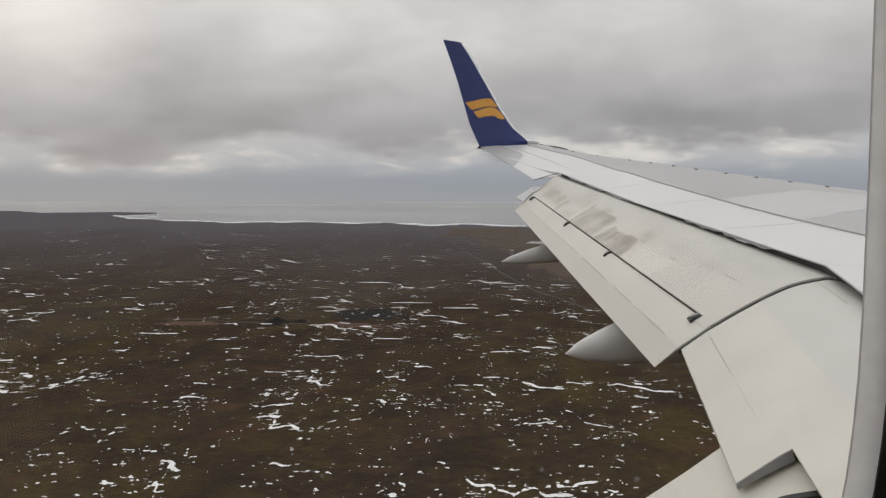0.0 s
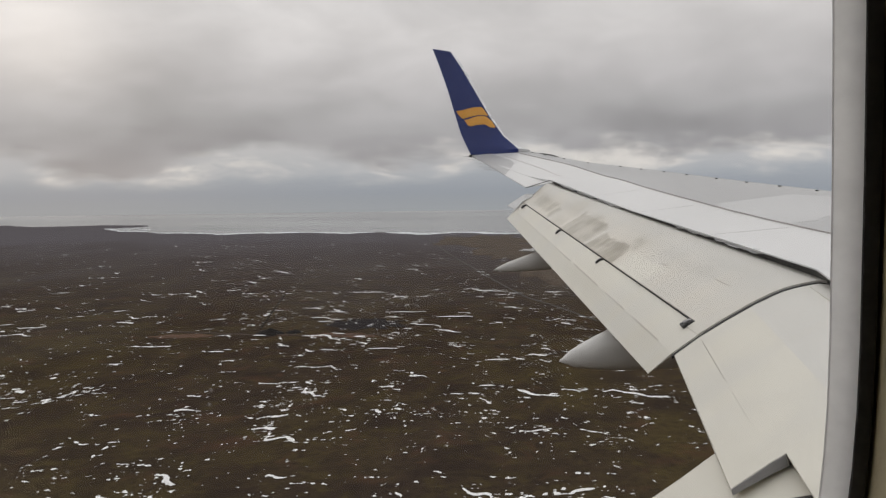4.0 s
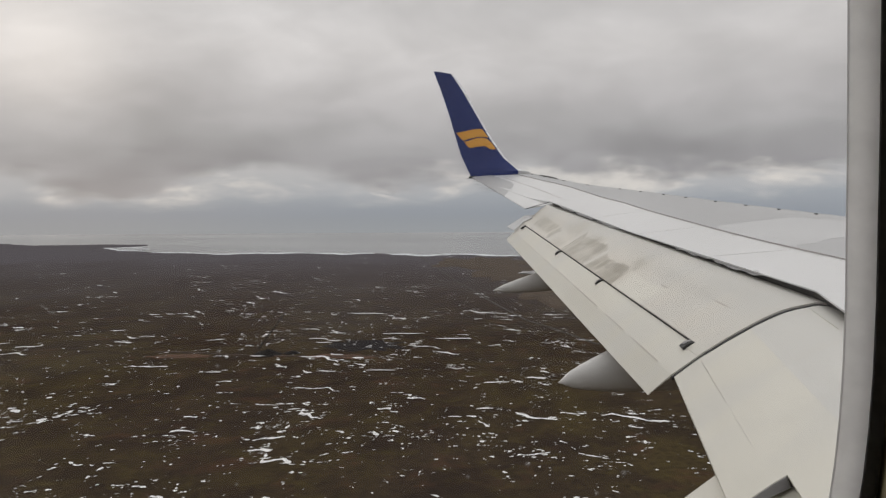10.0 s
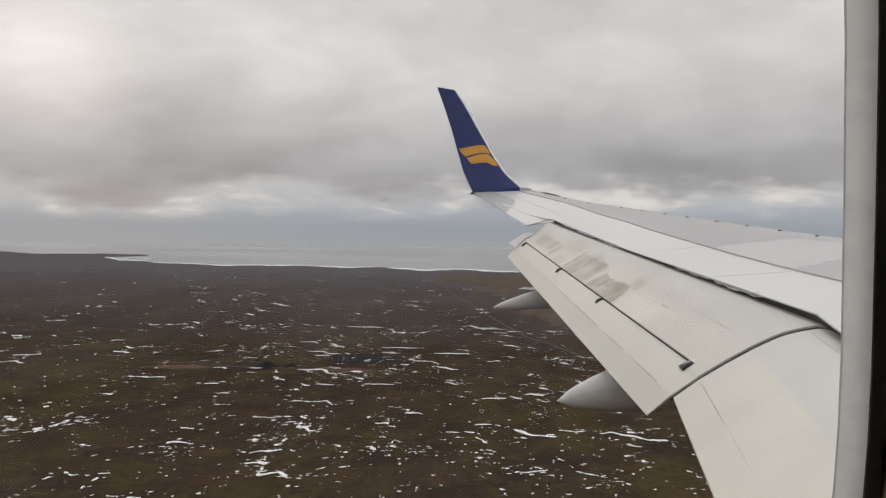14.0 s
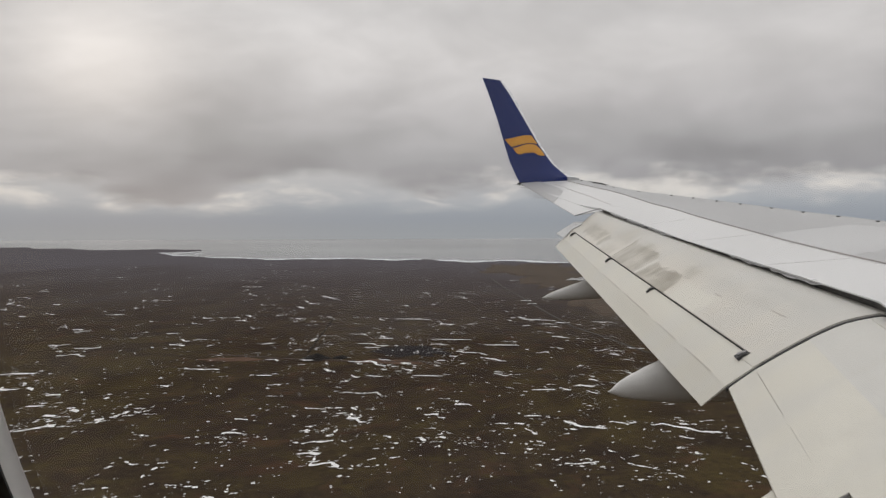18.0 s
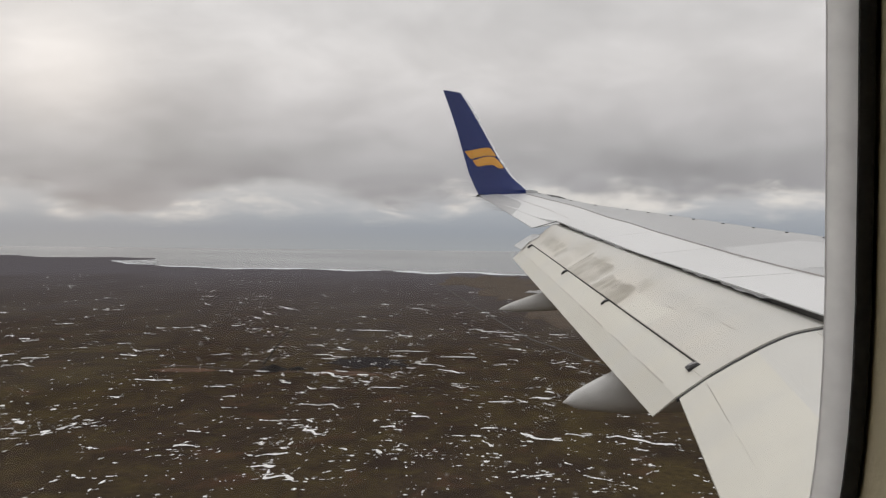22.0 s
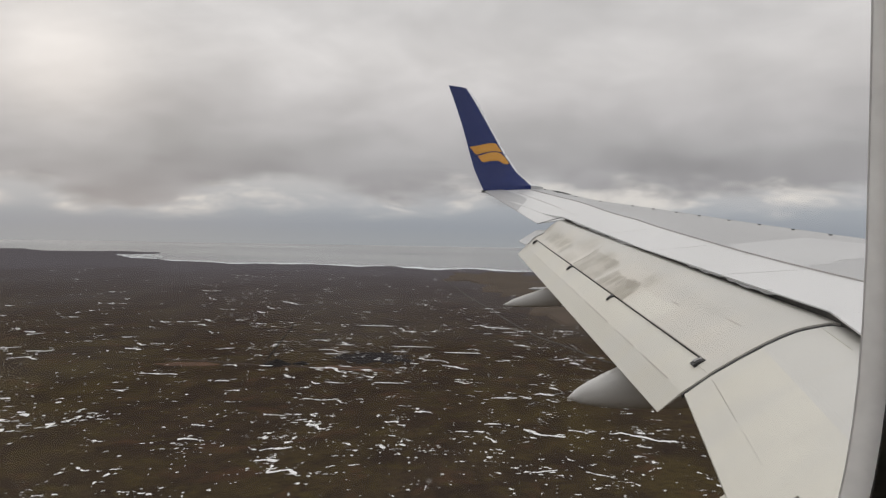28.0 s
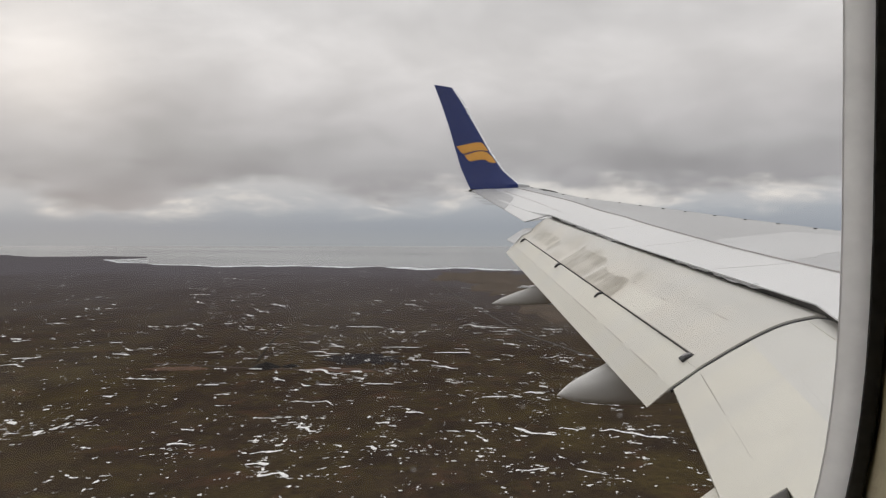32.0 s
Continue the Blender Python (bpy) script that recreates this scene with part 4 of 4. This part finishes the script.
def outer_flap():
    rows = flap_rows([tuple(p) for p in dense(MAIN_IN)], [tuple(p) for p in dense(MAIN_OUT)], 24)
    flap = part("outboard_flap", slab(rows, 0, M["flap_grimy"], "outboard_flap", bottom=underside(rows, .09, .010)), wing, "worn white main flap with brown grime streaks")
    rows = flap_rows(AFT_IN, AFT_OUT, 24)
    low = underside(rows, .025, .008)
    aft = part("aft_flap", slab([r[:4] for r in rows], 0, M["flap"], "aft_flap", bottom=[r[:4] for r in low]), wing, "narrow white aft flap lowered behind a dark slot")
    # rear of the crease falls steeper; its shade is put into a duller colour
    part("trailing_skin", slab([r[3:] for r in rows], 0, M["flap_rear"], "trailing_skin", bottom=[r[3:] for r in low]), aft, "rear edge skin, coloured duller beige for its steeper shade")
    # slot floor between the two: soot and slot shade put in as a black lip
    lip_in, lip_out = ((1.32, -.900), (1.210, -.878), (1.2022, -.8770)), ((.15, -.130), (.078, -.106), (.0733, -.1062))
    part_way = lambda q: tuple((a[0] + (b[0] - a[0]) * q, a[1] + (b[1] - a[1]) * q) for a, b in zip(lip_in, lip_out))
    rows = flap_rows(part_way(.028), part_way(.962), 10, FLAP_IN + .028 * (FLAP_OUT - FLAP_IN), FLAP_IN + .962 * (FLAP_OUT - FLAP_IN))
    part("slot", slab(rows, .012, M["black"], "slot"), flap, "black slot lip for soot and shade")
    # closed end of the slot beside the inboard flap
    rows = [[Vector((1.216 - .032 * k, FLAP_IN + .18 * k, -.862 + .0215 * k)), Vector((1.150 - .031 * k, FLAP_IN + .18 * k, -.9065 + .0222 * k))] for k in (.01, .5, 1.0)]
    part("slot_end", slab(rows, .012, M["flap"], "slot_end", False), flap)
    # outer end plate of the main flap
    rows = [[Vector((.25, 11.41, .010)), Vector((.118, 11.41, .006)), Vector((-.01, 11.41, -.075)), Vector((-.14, 11.41, -.158))], [Vector((.22, 11.30, -.03)), Vector((.085, 11.30, -.095)), Vector((.028, 11.28, -.16)), Vector((-.030, 11.26, -.213))]]
    part("end_plate", slab(rows, .012, M["white"], "end_plate", False), flap, "clean white end plate")
    # seams across the flap
    for t in (.62,):
        pr = [Vector((a[0] + (b[0] - a[0]) * t, FLAP_IN + (FLAP_OUT - FLAP_IN) * t, a[1] + (b[1] - a[1]) * t)) for a, b in zip(MAIN_IN[2:], MAIN_OUT[2:])]
        part("panel_seam", slab([[p + Vector((0, d, .0015)) for p in pr] for d in (-.005, .005)], .006, M["seam"], "panel_seam", False), flap)
    # dirt caught along the crease of the aft flap
    for q0, q1 in ((.97, .90), (.88, .70), (.67, .60), (.57, .44), (.42, .28), (.24, .16), (.13, .04)):
        pr = [Vector((AFT_IN[3][0] + (AFT_OUT[3][0] - AFT_IN[3][0]) * q, FLAP_IN + (FLAP_OUT - FLAP_IN) * q, AFT_IN[3][1] + (AFT_OUT[3][1] - AFT_IN[3][1]) * q + .001)) for q in span(q0, q1, 6)]
        part("crease_dirt", slab([[p + Vector((d, 0, d * .72)) for p in pr] for d in (-.001, .008)], .004, M["flap_dirt"], "crease_dirt", False), aft)
    # hinge arms in the slot
    for t, w in ((.035, .10), (.355, .035), (.612, .035), (.950, .035)):
        x = MAIN_IN[-1][0] + (MAIN_OUT[-1][0] - MAIN_IN[-1][0]) * t
        z = MAIN_IN[-1][1] + (MAIN_OUT[-1][1] - MAIN_IN[-1][1]) * t
        y = FLAP_IN + (FLAP_OUT - FLAP_IN) * t
        v = [(dx, dy, dz) for dy in (-w / 2, w / 2) for dx, dz in ((.02, .0), (-.03, -.014), (-.065, -.040), (-.055, -.055), (.0, -.035))]
        me = mesh_of("hinge_arm", v, [(0, 1, 2, 3, 4), (9, 8, 7, 6, 5)] + [(i, 5 + i, 5 + (i + 1) % 5, (i + 1) % 5) for i in range(5)], M["black"])
        arm = part("hinge_arm", me, flap, "black hinge arm in the slot", Matrix.Translation((x - .012, y, z - .004)))
        v = [(dx, dy, dz) for dy in (-w * .22, w * .28) for dx, dz in ((.004, .0015), (-.028, -.009), (-.050, -.022), (-.046, -.030), (-.004, -.012))]
        me = mesh_of("lug", v, [(0, 1, 2, 3, 4), (9, 8, 7, 6, 5)] + [(i, 5 + i, 5 + (i + 1) % 5, (i + 1) % 5) for i in range(5)], M["mid_grey"])
        part("lug", me, arm, "grey worn lug", Matrix.Translation((0, 0, .0035)))
    # ragged seal under the spoiler edge
    for y0, y1, w in ((5.68, 6.42, .034), (6.44, 7.14, .024), (8.45, 9.30, .028), (9.34, 10.1, .031), (10.12, 10.85, .027)):
        rows = []
        for y in span(y0, y1, 26):
            xr, zr = table(REAR, y)
            q = (y - y0) / (y1 - y0)
            dw = w * (.65 + .55 * noise.noise((y * 6, 2.0, 0)) + .45 * max(0.0, noise.noise((y * 19, 7.0, 0)))) * min(1.0, 8 * q + .1, 8 * (1 - q) + .1)
            fold = .006 * noise.noise((y * 14, 4.0, 0))
            rows.append([Vector((xr + .004, y, zr - .012)), Vector((xr - dw * .5, y, zr - .010 - dw * .25 + fold)), Vector((xr - dw * .95, y, zr - .012 - dw * .62))])
        part("edge_seal", slab(rows, .003, M["seal"], "edge_seal"), wing, "frayed grey seal along the spoiler edge")
    # rubber seal between outer and inner flap
    rows = [[Vector((x, y, z - .012)) for x, z in dense(MAIN_IN[1:]) + list(AFT_IN[3:4])] for y in (4.968, 4.998)]
    part("flap_seal", slab(rows, .02, M["black"], "flap_seal"), wing, "black rubber seal between the flaps")


def inner_flap():
    prof = MAIN_IN[:6] + ((1.465, -.7096),) + MAIN_IN[6:-1] + ((1.16, -.898), (1.0, -1.020))
    dz = .105
    rows = []
    for i in range(13):
        y = 4.960 - (4.960 - 3.17) * i / 12
        k = (5 - y)
        rows.append([Vector((x - (.055 + .016 * j / 9) * k, y, z - .012 - (dz - .006 * j / 9) * k)) for j, (x, z) in enumerate(prof)])
    low = underside(rows, .05, .022)
    nose = [dense(r[:8])[:19] for r in rows]
    f = part("inboard_flap", slab([r[6:] for r in rows], 0, M["flap"], "inboard_flap", bottom=[r[6:] for r in low]), wing, "broad cream-white inboard flap")
    part("nose_skin", slab(nose, .03, M["flap_nose"], "nose_skin"), f, "greyer forward skin of the flap")
    # flap end where the next piece steps forward: shade put in as a grey cover, with a black piece
    r, l = rows[-1], low[-1]
    for name, q0, q1, mat, label in (("end_shade", .72, 2.0, M["mid_grey"], "flap end face coloured grey for its shade"), ("end_black", .35, .70, M["black"], "black piece at the flap end")):
        at = [q0 + (q1 - q0) * k / 4 for k in range(5)]
        pick = lambda row, q: row[7 + int(min(q, 1.999))].lerp(row[8 + int(min(q, 1.999))], q - int(min(q, 1.999)))
        face = [[pick(r, q) - Vector((0, d, .003)) for q in at] for d in (.001, .007)]
        under = [[pick(l, q) - Vector((0, d, -.002)) for q in at] for d in (.001, .007)]
        part(name, slab(face, 0, mat, name, False, bottom=under), f, label)
    # next piece inwards, its rear edge set forward
    rows = []
    short = prof[:8] + ((1.27, -.829), (1.215, -.864))
    for i in range(13):
        y = 3.1695 - (3.1695 - .45) * i / 12
        k = (5 - y)
        rows.append([Vector((x - (.055 + .016 * j / 9) * k, y, z - .012 - (dz - .006 * j / 9) * k)) for j, (x, z) in enumerate(short)])
    g = part("inboard_flap_root", slab(rows, 0, M["flap"], "inboard_flap_root", bottom=underside(rows, .05, .012)), wing, "cream-white root end of the inboard flap")
    # inner aft flap, lower and further back
    rows = []
    for i in range(9):
        y = 3.6 - (3.6 - .5) * i / 8
        k = (3.6 - y) * dz
        rows.append([Vector((x, y, z - k)) for x, z in ((1.22, -1.055), (1.12, -1.070), (.926, -1.200), (.75, -1.340), (.40, -1.60))])
    a = part("inboard_aft_flap", slab(rows, 0, M["flap"], "inboard_aft_flap", bottom=underside(rows, .07, .015)), wing, "white inboard aft flap below the main flap")
    v = [(dx, dy_, dz_) for dy_ in (-.022, .022) for dx, dz_ in ((.10, .012), (.03, -.002), (-.045, -.018), (-.085, -.030), (-.095, -.052), (-.065, -.062), (-.02, -.048), (.10, -.022))]
    me = mesh_of("track_arm", v, [tuple(range(8)), tuple(range(15, 7, -1))] + [(i, 8 + i, 8 + (i + 1) % 8, (i + 1) % 8) for i in range(8)], M["black"])
    part("track_arm", me, a, "black curved flap track arm", Matrix.Translation((1.045, 2.9, -1.135)))
    # seams
    for bx, bz, ya, yb, paint in ((1.155, -.901, 4.88, 4.12, "seam"), (1.155, -.901, 3.97, 3.55, "seam"), (1.155, -.901, 3.30, 3.19, "seam"), (1.81, -.5735, 4.92, 4.40, "flap_rear")):
        pr = [Vector((bx - .066 * (5 - y), y, bz - .007 - .101 * (5 - y))) for y in span(ya, yb, 10)]
        part("panel_seam", slab([[p + Vector((d, 0, d * .62)) for p in pr] for d in (-.0007, .0007)], .004, M[paint], "panel_seam", False), f)


def rivets():
    """Rows of flush rivets along the joint and the spar of the inner flap."""
    me = mesh_of("rivet", [(.003 * math.cos(a), .003 * math.sin(a), z) for z in (-.003, .0012) for a in [math.pi * i / 3 for i in range(6)]],
                 [tuple(range(6, 12))] + [(i, (i + 1) % 6, 6 + (i + 1) % 6, 6 + i) for i in range(6)], M["fairing"])
    host = [o for o in wing.children if o.name.startswith("inboard_flap")][0]
    prof = [(x, z) for x, z in MAIN_IN[:-1]][::-1]

    def put(bx, y):
        z = table(((1.0, -1.02), (1.16, -.898)) + tuple(prof), bx)[0]
        k = 5 - y
        part("rivet", me, host, at=pose(bx - .064 * k, y, z - .0118 - .1015 * k, 0, -32, 0))
    for y in (3.235, 3.45):
        for bx in span(1.47, 1.72, 9):
            put(bx, y + .004 * math.sin(bx * 40))
    for y in (3.215, 3.12):
        for bx in span(1.235, 1.455, 12):
            put(bx, y)
    for off in (0.0, .042):
        for y in span(4.80, 3.20, 46):
            put(1.494 + off - .031 * (4.81 - y), y)
    for y in span(4.62, 3.30, 30):
        put(1.800, y)


def fairing(tip, axis, length, radius, name_label):
    """A canoe-shaped flap track fairing, pointed at the rear."""
    ax = Vector(axis).normalized()
    side = Vector((0, 1, 0))
    up = side.cross(ax) * -1
    if up.z < 0:
        up = -up
    v, n, k = [], 20, 22
    for i in range(n + 1):
        t = i / n
        r = radius * (math.sin(math.pi * min(1.0, t * .62)) ** .65 if t < .8 else math.sin(math.pi * .62 * .8) ** .65 * (1 - ((t - .8) / .2) ** 2 * .95))
        for j in range(k):
            a = 2 * math.pi * j / k
            v.append(Vector(tip) + ax * (length * t) + side * (r * .62 * math.cos(a)) + up * (r * math.sin(a) * (1.0 if math.sin(a) < 0 else .9)))
    f = [(i * k + j, i * k + (j + 1) % k, (i + 1) * k + (j + 1) % k, (i + 1) * k + j) for i in range(n) for j in range(k)]
    return part("flap_track_fairing", mesh_of("flap_track_fairing", v, f, M["fairing"], True), wing, name_label)


def winglet():
    # stations up the winglet: rear edge x, y, z then front edge x, y, z
    ST = (((-1.015, 17.20, .890), (.300, 17.16, .957)), ((-1.125, 17.30, 1.11), (.045, 17.26, 1.035)), ((-1.25, 17.38, 1.38), (-.245, 17.36, 1.30)),
          ((-1.375, 17.46, 1.79), (-.53, 17.45, 1.71)), ((-1.54, 17.56, 2.35), (-.895, 17.56, 2.36)), ((-1.72, 17.66, 2.87), (-1.20, 17.66, 2.92)), ((-1.90, 17.75, 3.345), (-1.46, 17.75, 3.265)))
    PX = (0.0, .01, .04, .12, .3, .55, .8, 1.0)

    def section(s, side, k0=0.0, k1=1.0, out=0.0):
        rear, front = Vector(ST[s][0]), Vector(ST[s][1])
        c = (front - rear).length
        nrm = Vector((0, -1, .12)) if s > 1 else (Vector((0, -.45, .9)) if s == 1 else Vector((0, -.1, 1)))
        nrm.normalize()
        pts = []
        for t in PX:
            u = k0 + (k1 - k0) * (1 - t)
            th = .055 * c * (math.sqrt(max(0, 1 - u)) * (1 - (1 - u)) * 2.2 + .03 * (1 - u))
            pts.append(rear.lerp(front, u) + nrm * (side * (th + .003) + out))
        return pts
    # where the bare metal begins, station by station
    SPLIT = (.80, .925, .945, .935, .92, .88, .92)
    rows = [section(s, 1, 0, SPLIT[s]) for s in range(7)]
    low = [section(s, -1, 0, SPLIT[s]) for s in range(7)]
    body = part("winglet", slab(rows, 0, M["navy"], "winglet", bottom=low), wing, "upswept navy blue winglet")
    rows = [section(s, 1, SPLIT[s] + .002, 1.0) for s in range(7)]
    low = [section(s, -1, SPLIT[s] + .002, 1.0) for s in range(7)]
    part("leading_strip", slab(rows, 0, M["alu"], "leading_strip", bottom=low), body, "bare metal leading edge strip")
    me = mesh_of("nav_light", [(.14 * a - .07, .04 * b, .04 * c * (1 if a else .6)) for a in (0, 1) for b in (-1, 1) for c in (-1, 1)], [(0, 1, 3, 2), (4, 6, 7, 5), (0, 4, 5, 1), (2, 3, 7, 6), (0, 2, 6, 4), (1, 5, 7, 3)], M["black"])
    part("tail_light", me, body, "small black tail light housing", Matrix.Translation((-.99, 17.2, .865)))

    # gold emblem: two waving bands on the inner face
    def on_face(u, z0):
        zs = [(a[0][2] + a[1][2]) / 2 for a in ST]
        s = max(k for k in range(2, 6) if zs[k] <= z0)
        t = (z0 - zs[s]) / (zs[s + 1] - zs[s])
        r = Vector(ST[s][0]).lerp(Vector(ST[s + 1][0]), t)
        f = Vector(ST[s][1]).lerp(Vector(ST[s + 1][1]), t)
        th = .055 * (f - r).length * (math.sqrt(max(0, 1 - u)) * u * 2.2 + .03 * (1 - u)) + .003
        return r.lerp(f, u) + Vector((0, -1, .12)).normalized() * (th + .004)
    upper = ((.06, -.02, -.035), (.09, -.015, -.09), (.13, -.008, -.155), (.18, -.002, -.205), (.30, .022, -.165), (.46, .055, -.125), (.62, .085, -.088), (.74, .095, -.082), (.84, .095, -.083), (.885, .065, -.084), (.91, -.06, -.085))
    lower = ((.20, -.222, -.235), (.245, -.215, -.36), (.31, -.203, -.365), (.46, -.152, -.325), (.62, -.112, -.303), (.70, -.104, -.300), (.73, -.103, -.345), (.78, -.104, -.364), (.86, -.118, -.364), (.915, -.22, -.345))
    for band in (upper, lower):
        rows = []
        for u in span(band[0][0], band[-1][0], 24):
            a, b = table(band, u)
            rows.append([on_face(u, 1.885 + a + (b - a) * k / 3) for k in range(4)])
        part("emblem_band", slab(rows, .002, M["gold"], "emblem_band"), body, "gold waving emblem band")


wing_box()
strake()
control_surfaces()
outer_flap()
inner_flap()
rivets()
fairing((-.312, 10.0, -.980), (1, 0, .21), 2.4, .215, "grey-white canoe fairing under the flap")
fairing((.335, 6.3, -1.375), (1, 0, .25), 2.2, .335, "grey-white canoe fairing under the flap")
winglet()


# ---- the cabin window and the hull round the seat ----
# dried water spots on the pane: x, z and size
SPOTS = ((-.0836, -.0510, 1.0), (-.0845, -.0555, .9), (-.082, -.0925, .8), (.0044, -.0835, 1.1), (.0314, -.0854, 1.2), (-.0275, -.1036, 1.3), (.0024, -.0784, .7), (.024, -.0919, .9), (-.1317, -.0781, .8), (-.061, -.0886, .8), (-.0127, -.0879, .9))
WX, WZ, WA, WB, WT, LEAN = -.0519, -.0065, .1354, .1855, 4.76, .1846


def ring(y, grow, n=96):
    """The window's outline, grown by some metres, in the leaning wall y metres from the eye."""
    out = []
    c, s = math.cos(radians(WT)), math.sin(radians(WT))
    for i in range(n):
        a = 2 * math.pi * i / n
        if math.cos(a) < 0 and math.sin(a) < 0:
            power = 2.6
        else:
            power = 3.5
        # the milky strip shows narrower and the seal wider on the side towards the tail
        tail = min(1.0, max(0.0, -2 * math.cos(a)))
        strip, rim = .0060 - .0024 * tail, .0099 + .0022 * tail
        grow_here = table(((0, 0), (.0064, strip), (.0116, rim), (.075, .075), (1, 1)), grow)[0]
        u = (WA + grow_here) * math.copysign(abs(math.cos(a)) ** (2 / power), math.cos(a))
        w = (WB + grow_here) * math.copysign(abs(math.sin(a)) ** (2 / power), math.sin(a))
        z = WZ + u * s + w * c
        out.append(Vector((WX + u * c - w * s, y - LEAN * z, z)))
    return out


def tube(rings, mat, name, smooth=True, closed=True):
    n = len(rings[0])
    v = [p for r in rings for p in r]
    k = len(rings)
    f = [(i * n + j, i * n + (j + 1) % n, ((i + 1) % k) * n + (j + 1) % n, ((i + 1) % k) * n + j) for i in range(k if closed else k - 1) for j in range(n)]
    return mesh_of(name, v, f, mat, smooth)


window = new("window_1")
window.matrix_basis = pose(0, 0, H)
tagged(window, "rounded cabin window with grey frame and black seal", "window", kind="structure")
part("window_frame", tube([ring(.2012, .0), ring(.2000, .0), ring(.1985, .0018), ring(.1975, .0048), ring(.1972, .0064), ring(.1990, .0066), ring(.2012, .0066)], M["ring"], "window_frame", True, False), window, "milky grey-white window ring")
part("window_seal", tube([ring(.1990, .0060), ring(.1965, .0064), ring(.1955, .0085), ring(.1952, .0104), ring(.1970, .0116), ring(.2030, .0116), ring(.2030, .0060)], M["rubber"], "window_seal"), window, "black rubber seal")
part("reveal", tube([ring(.2030, .0117), ring(.190, .0119), ring(.180, .0130), ring(.165, .017), ring(.145, .024), ring(.122, .036), ring(.108, .052), ring(.102, .075), ring(.112, .075), ring(.2030, .024)], M["cream"], "reveal"), window, "cream plastic reveal")
g = ring(.2035, .009)
n = len(g)
pane = part("pane", mesh_of("pane", g + [p + Vector((0, .003, 0)) for p in g], [tuple(range(n)), tuple(range(2 * n - 1, n - 1, -1))] + [(i, n + i, n + (i + 1) % n, (i + 1) % n) for i in range(n)], M["glass"]), window, "clear window pane")
pane.visible_shadow = False


def spot_material():
    """A dried water spot: a faint milky film, thickest in the middle."""
    m = bpy.data.materials.new("dried_water_film")
    m.use_nodes = True
    nt = m.node_tree
    nt.nodes.clear()
    L = nt.links.new
    tc = node(nt, "ShaderNodeTexCoord")
    ln = node(nt, "ShaderNodeVectorMath", operation="LENGTH")
    L(tc.outputs["Object"], ln.inputs[0])
    r = node(nt, "ShaderNodeMapRange")
    r.interpolation_type = "SMOOTHSTEP"
    L(ln.outputs["Value"], r.inputs[0])
    for k, v in enumerate((.0002, .0010, .13, .0)):
        r.inputs[k + 1].default_value = v
    film = node(nt, "ShaderNodeBsdfTranslucent")
    film.inputs[0].default_value = (.85, .85, .86, 1)
    clear = node(nt, "ShaderNodeBsdfTransparent")
    mx = node(nt, "ShaderNodeMixShader")
    out = node(nt, "ShaderNodeOutputMaterial")
    L(r.outputs[0], mx.inputs[0])
    L(clear.outputs[0], mx.inputs[1])
    L(film.outputs[0], mx.inputs[2])
    L(mx.outputs[0], out.inputs[0])
    return m


spot_mesh = mesh_of("water_spot", [(0, 0, 0)] + [(.001 * math.cos(math.pi * i / 8), 0, .001 * math.sin(math.pi * i / 8)) for i in range(16)], [(0, 1 + i, 1 + (i + 1) % 16) for i in range(16)], spot_material())
for x, z, size in SPOTS:
    spot = part("water_spot", spot_mesh, pane, at=pose(x, .2022 - LEAN * z, z, math.degrees(math.atan(LEAN)), 0, 0) @ Matrix.Scale(size, 4))
    spot.visible_shadow = False


def hull():
    # cabin wall round the window: a thick panel with the opening through it
    inner = ring(.104, .074)
    box = []
    for p in inner:
        d = Vector((p.x - WX, 0, p.z - WZ))
        k = min(.42 / max(1e-6, abs(d.x)), .50 / max(1e-6, abs(d.z)))
        box.append(Vector((WX + d.x * k, 0, WZ + d.z * k)))
    rings = [inner, [Vector((p.x, .104 - LEAN * p.z, p.z)) for p in box], [Vector((p.x, .262 - .08 * abs(p.z), p.z)) for p in box], ring(.2045, .03), ring(.2045, .0256)]
    tagged(new("wall_cabin", tube(rings, M["cream"], "wall_cabin", False)), "cream cabin wall panel round the window", "wall", kind="structure").matrix_basis = pose(0, 0, H)
    # hull: a tube with its ends closed and a gap where the wall panel sits
    R, cy, cz, n = 1.90, -1.64, -.10, 96
    xs = [-3.5, -2.2, -1.2, -.476, -.056, .364, 1.2, 2.4, 4, 6, 8, 10]
    v, f = [], []
    for q in (R, R - .09):
        for x in xs:
            for i in range(n):
                a = 2 * math.pi * i / n
                v.append((x, cy + q * math.cos(a), cz + q * math.sin(a)))
    o = len(xs) * n
    gap = lambda s, i: 3 <= s <= 4 and (i < 4 or i >= n - 3)
    for s in range(len(xs) - 1):
        for i in range(n):
            if gap(s, i):
                continue
            a, b, c, d = s * n + i, s * n + (i + 1) % n, (s + 1) * n + (i + 1) % n, (s + 1) * n + i
            f += [(a, b, c, d), (o + d, o + c, o + b, o + a)]
    e = (len(xs) - 1) * n
    f += [tuple(range(n)), tuple(range(e + n - 1, e - 1, -1)), tuple(o + i for i in range(n - 1, -1, -1)), tuple(o + e + i for i in range(n))]
    me = mesh_of("hull", v, f, M["hull"], True)
    tagged(new("wall_hull", me), "plain white aircraft hull closed round the cabin", "wall", kind="structure").matrix_basis = pose(0, 0, H)


hull()
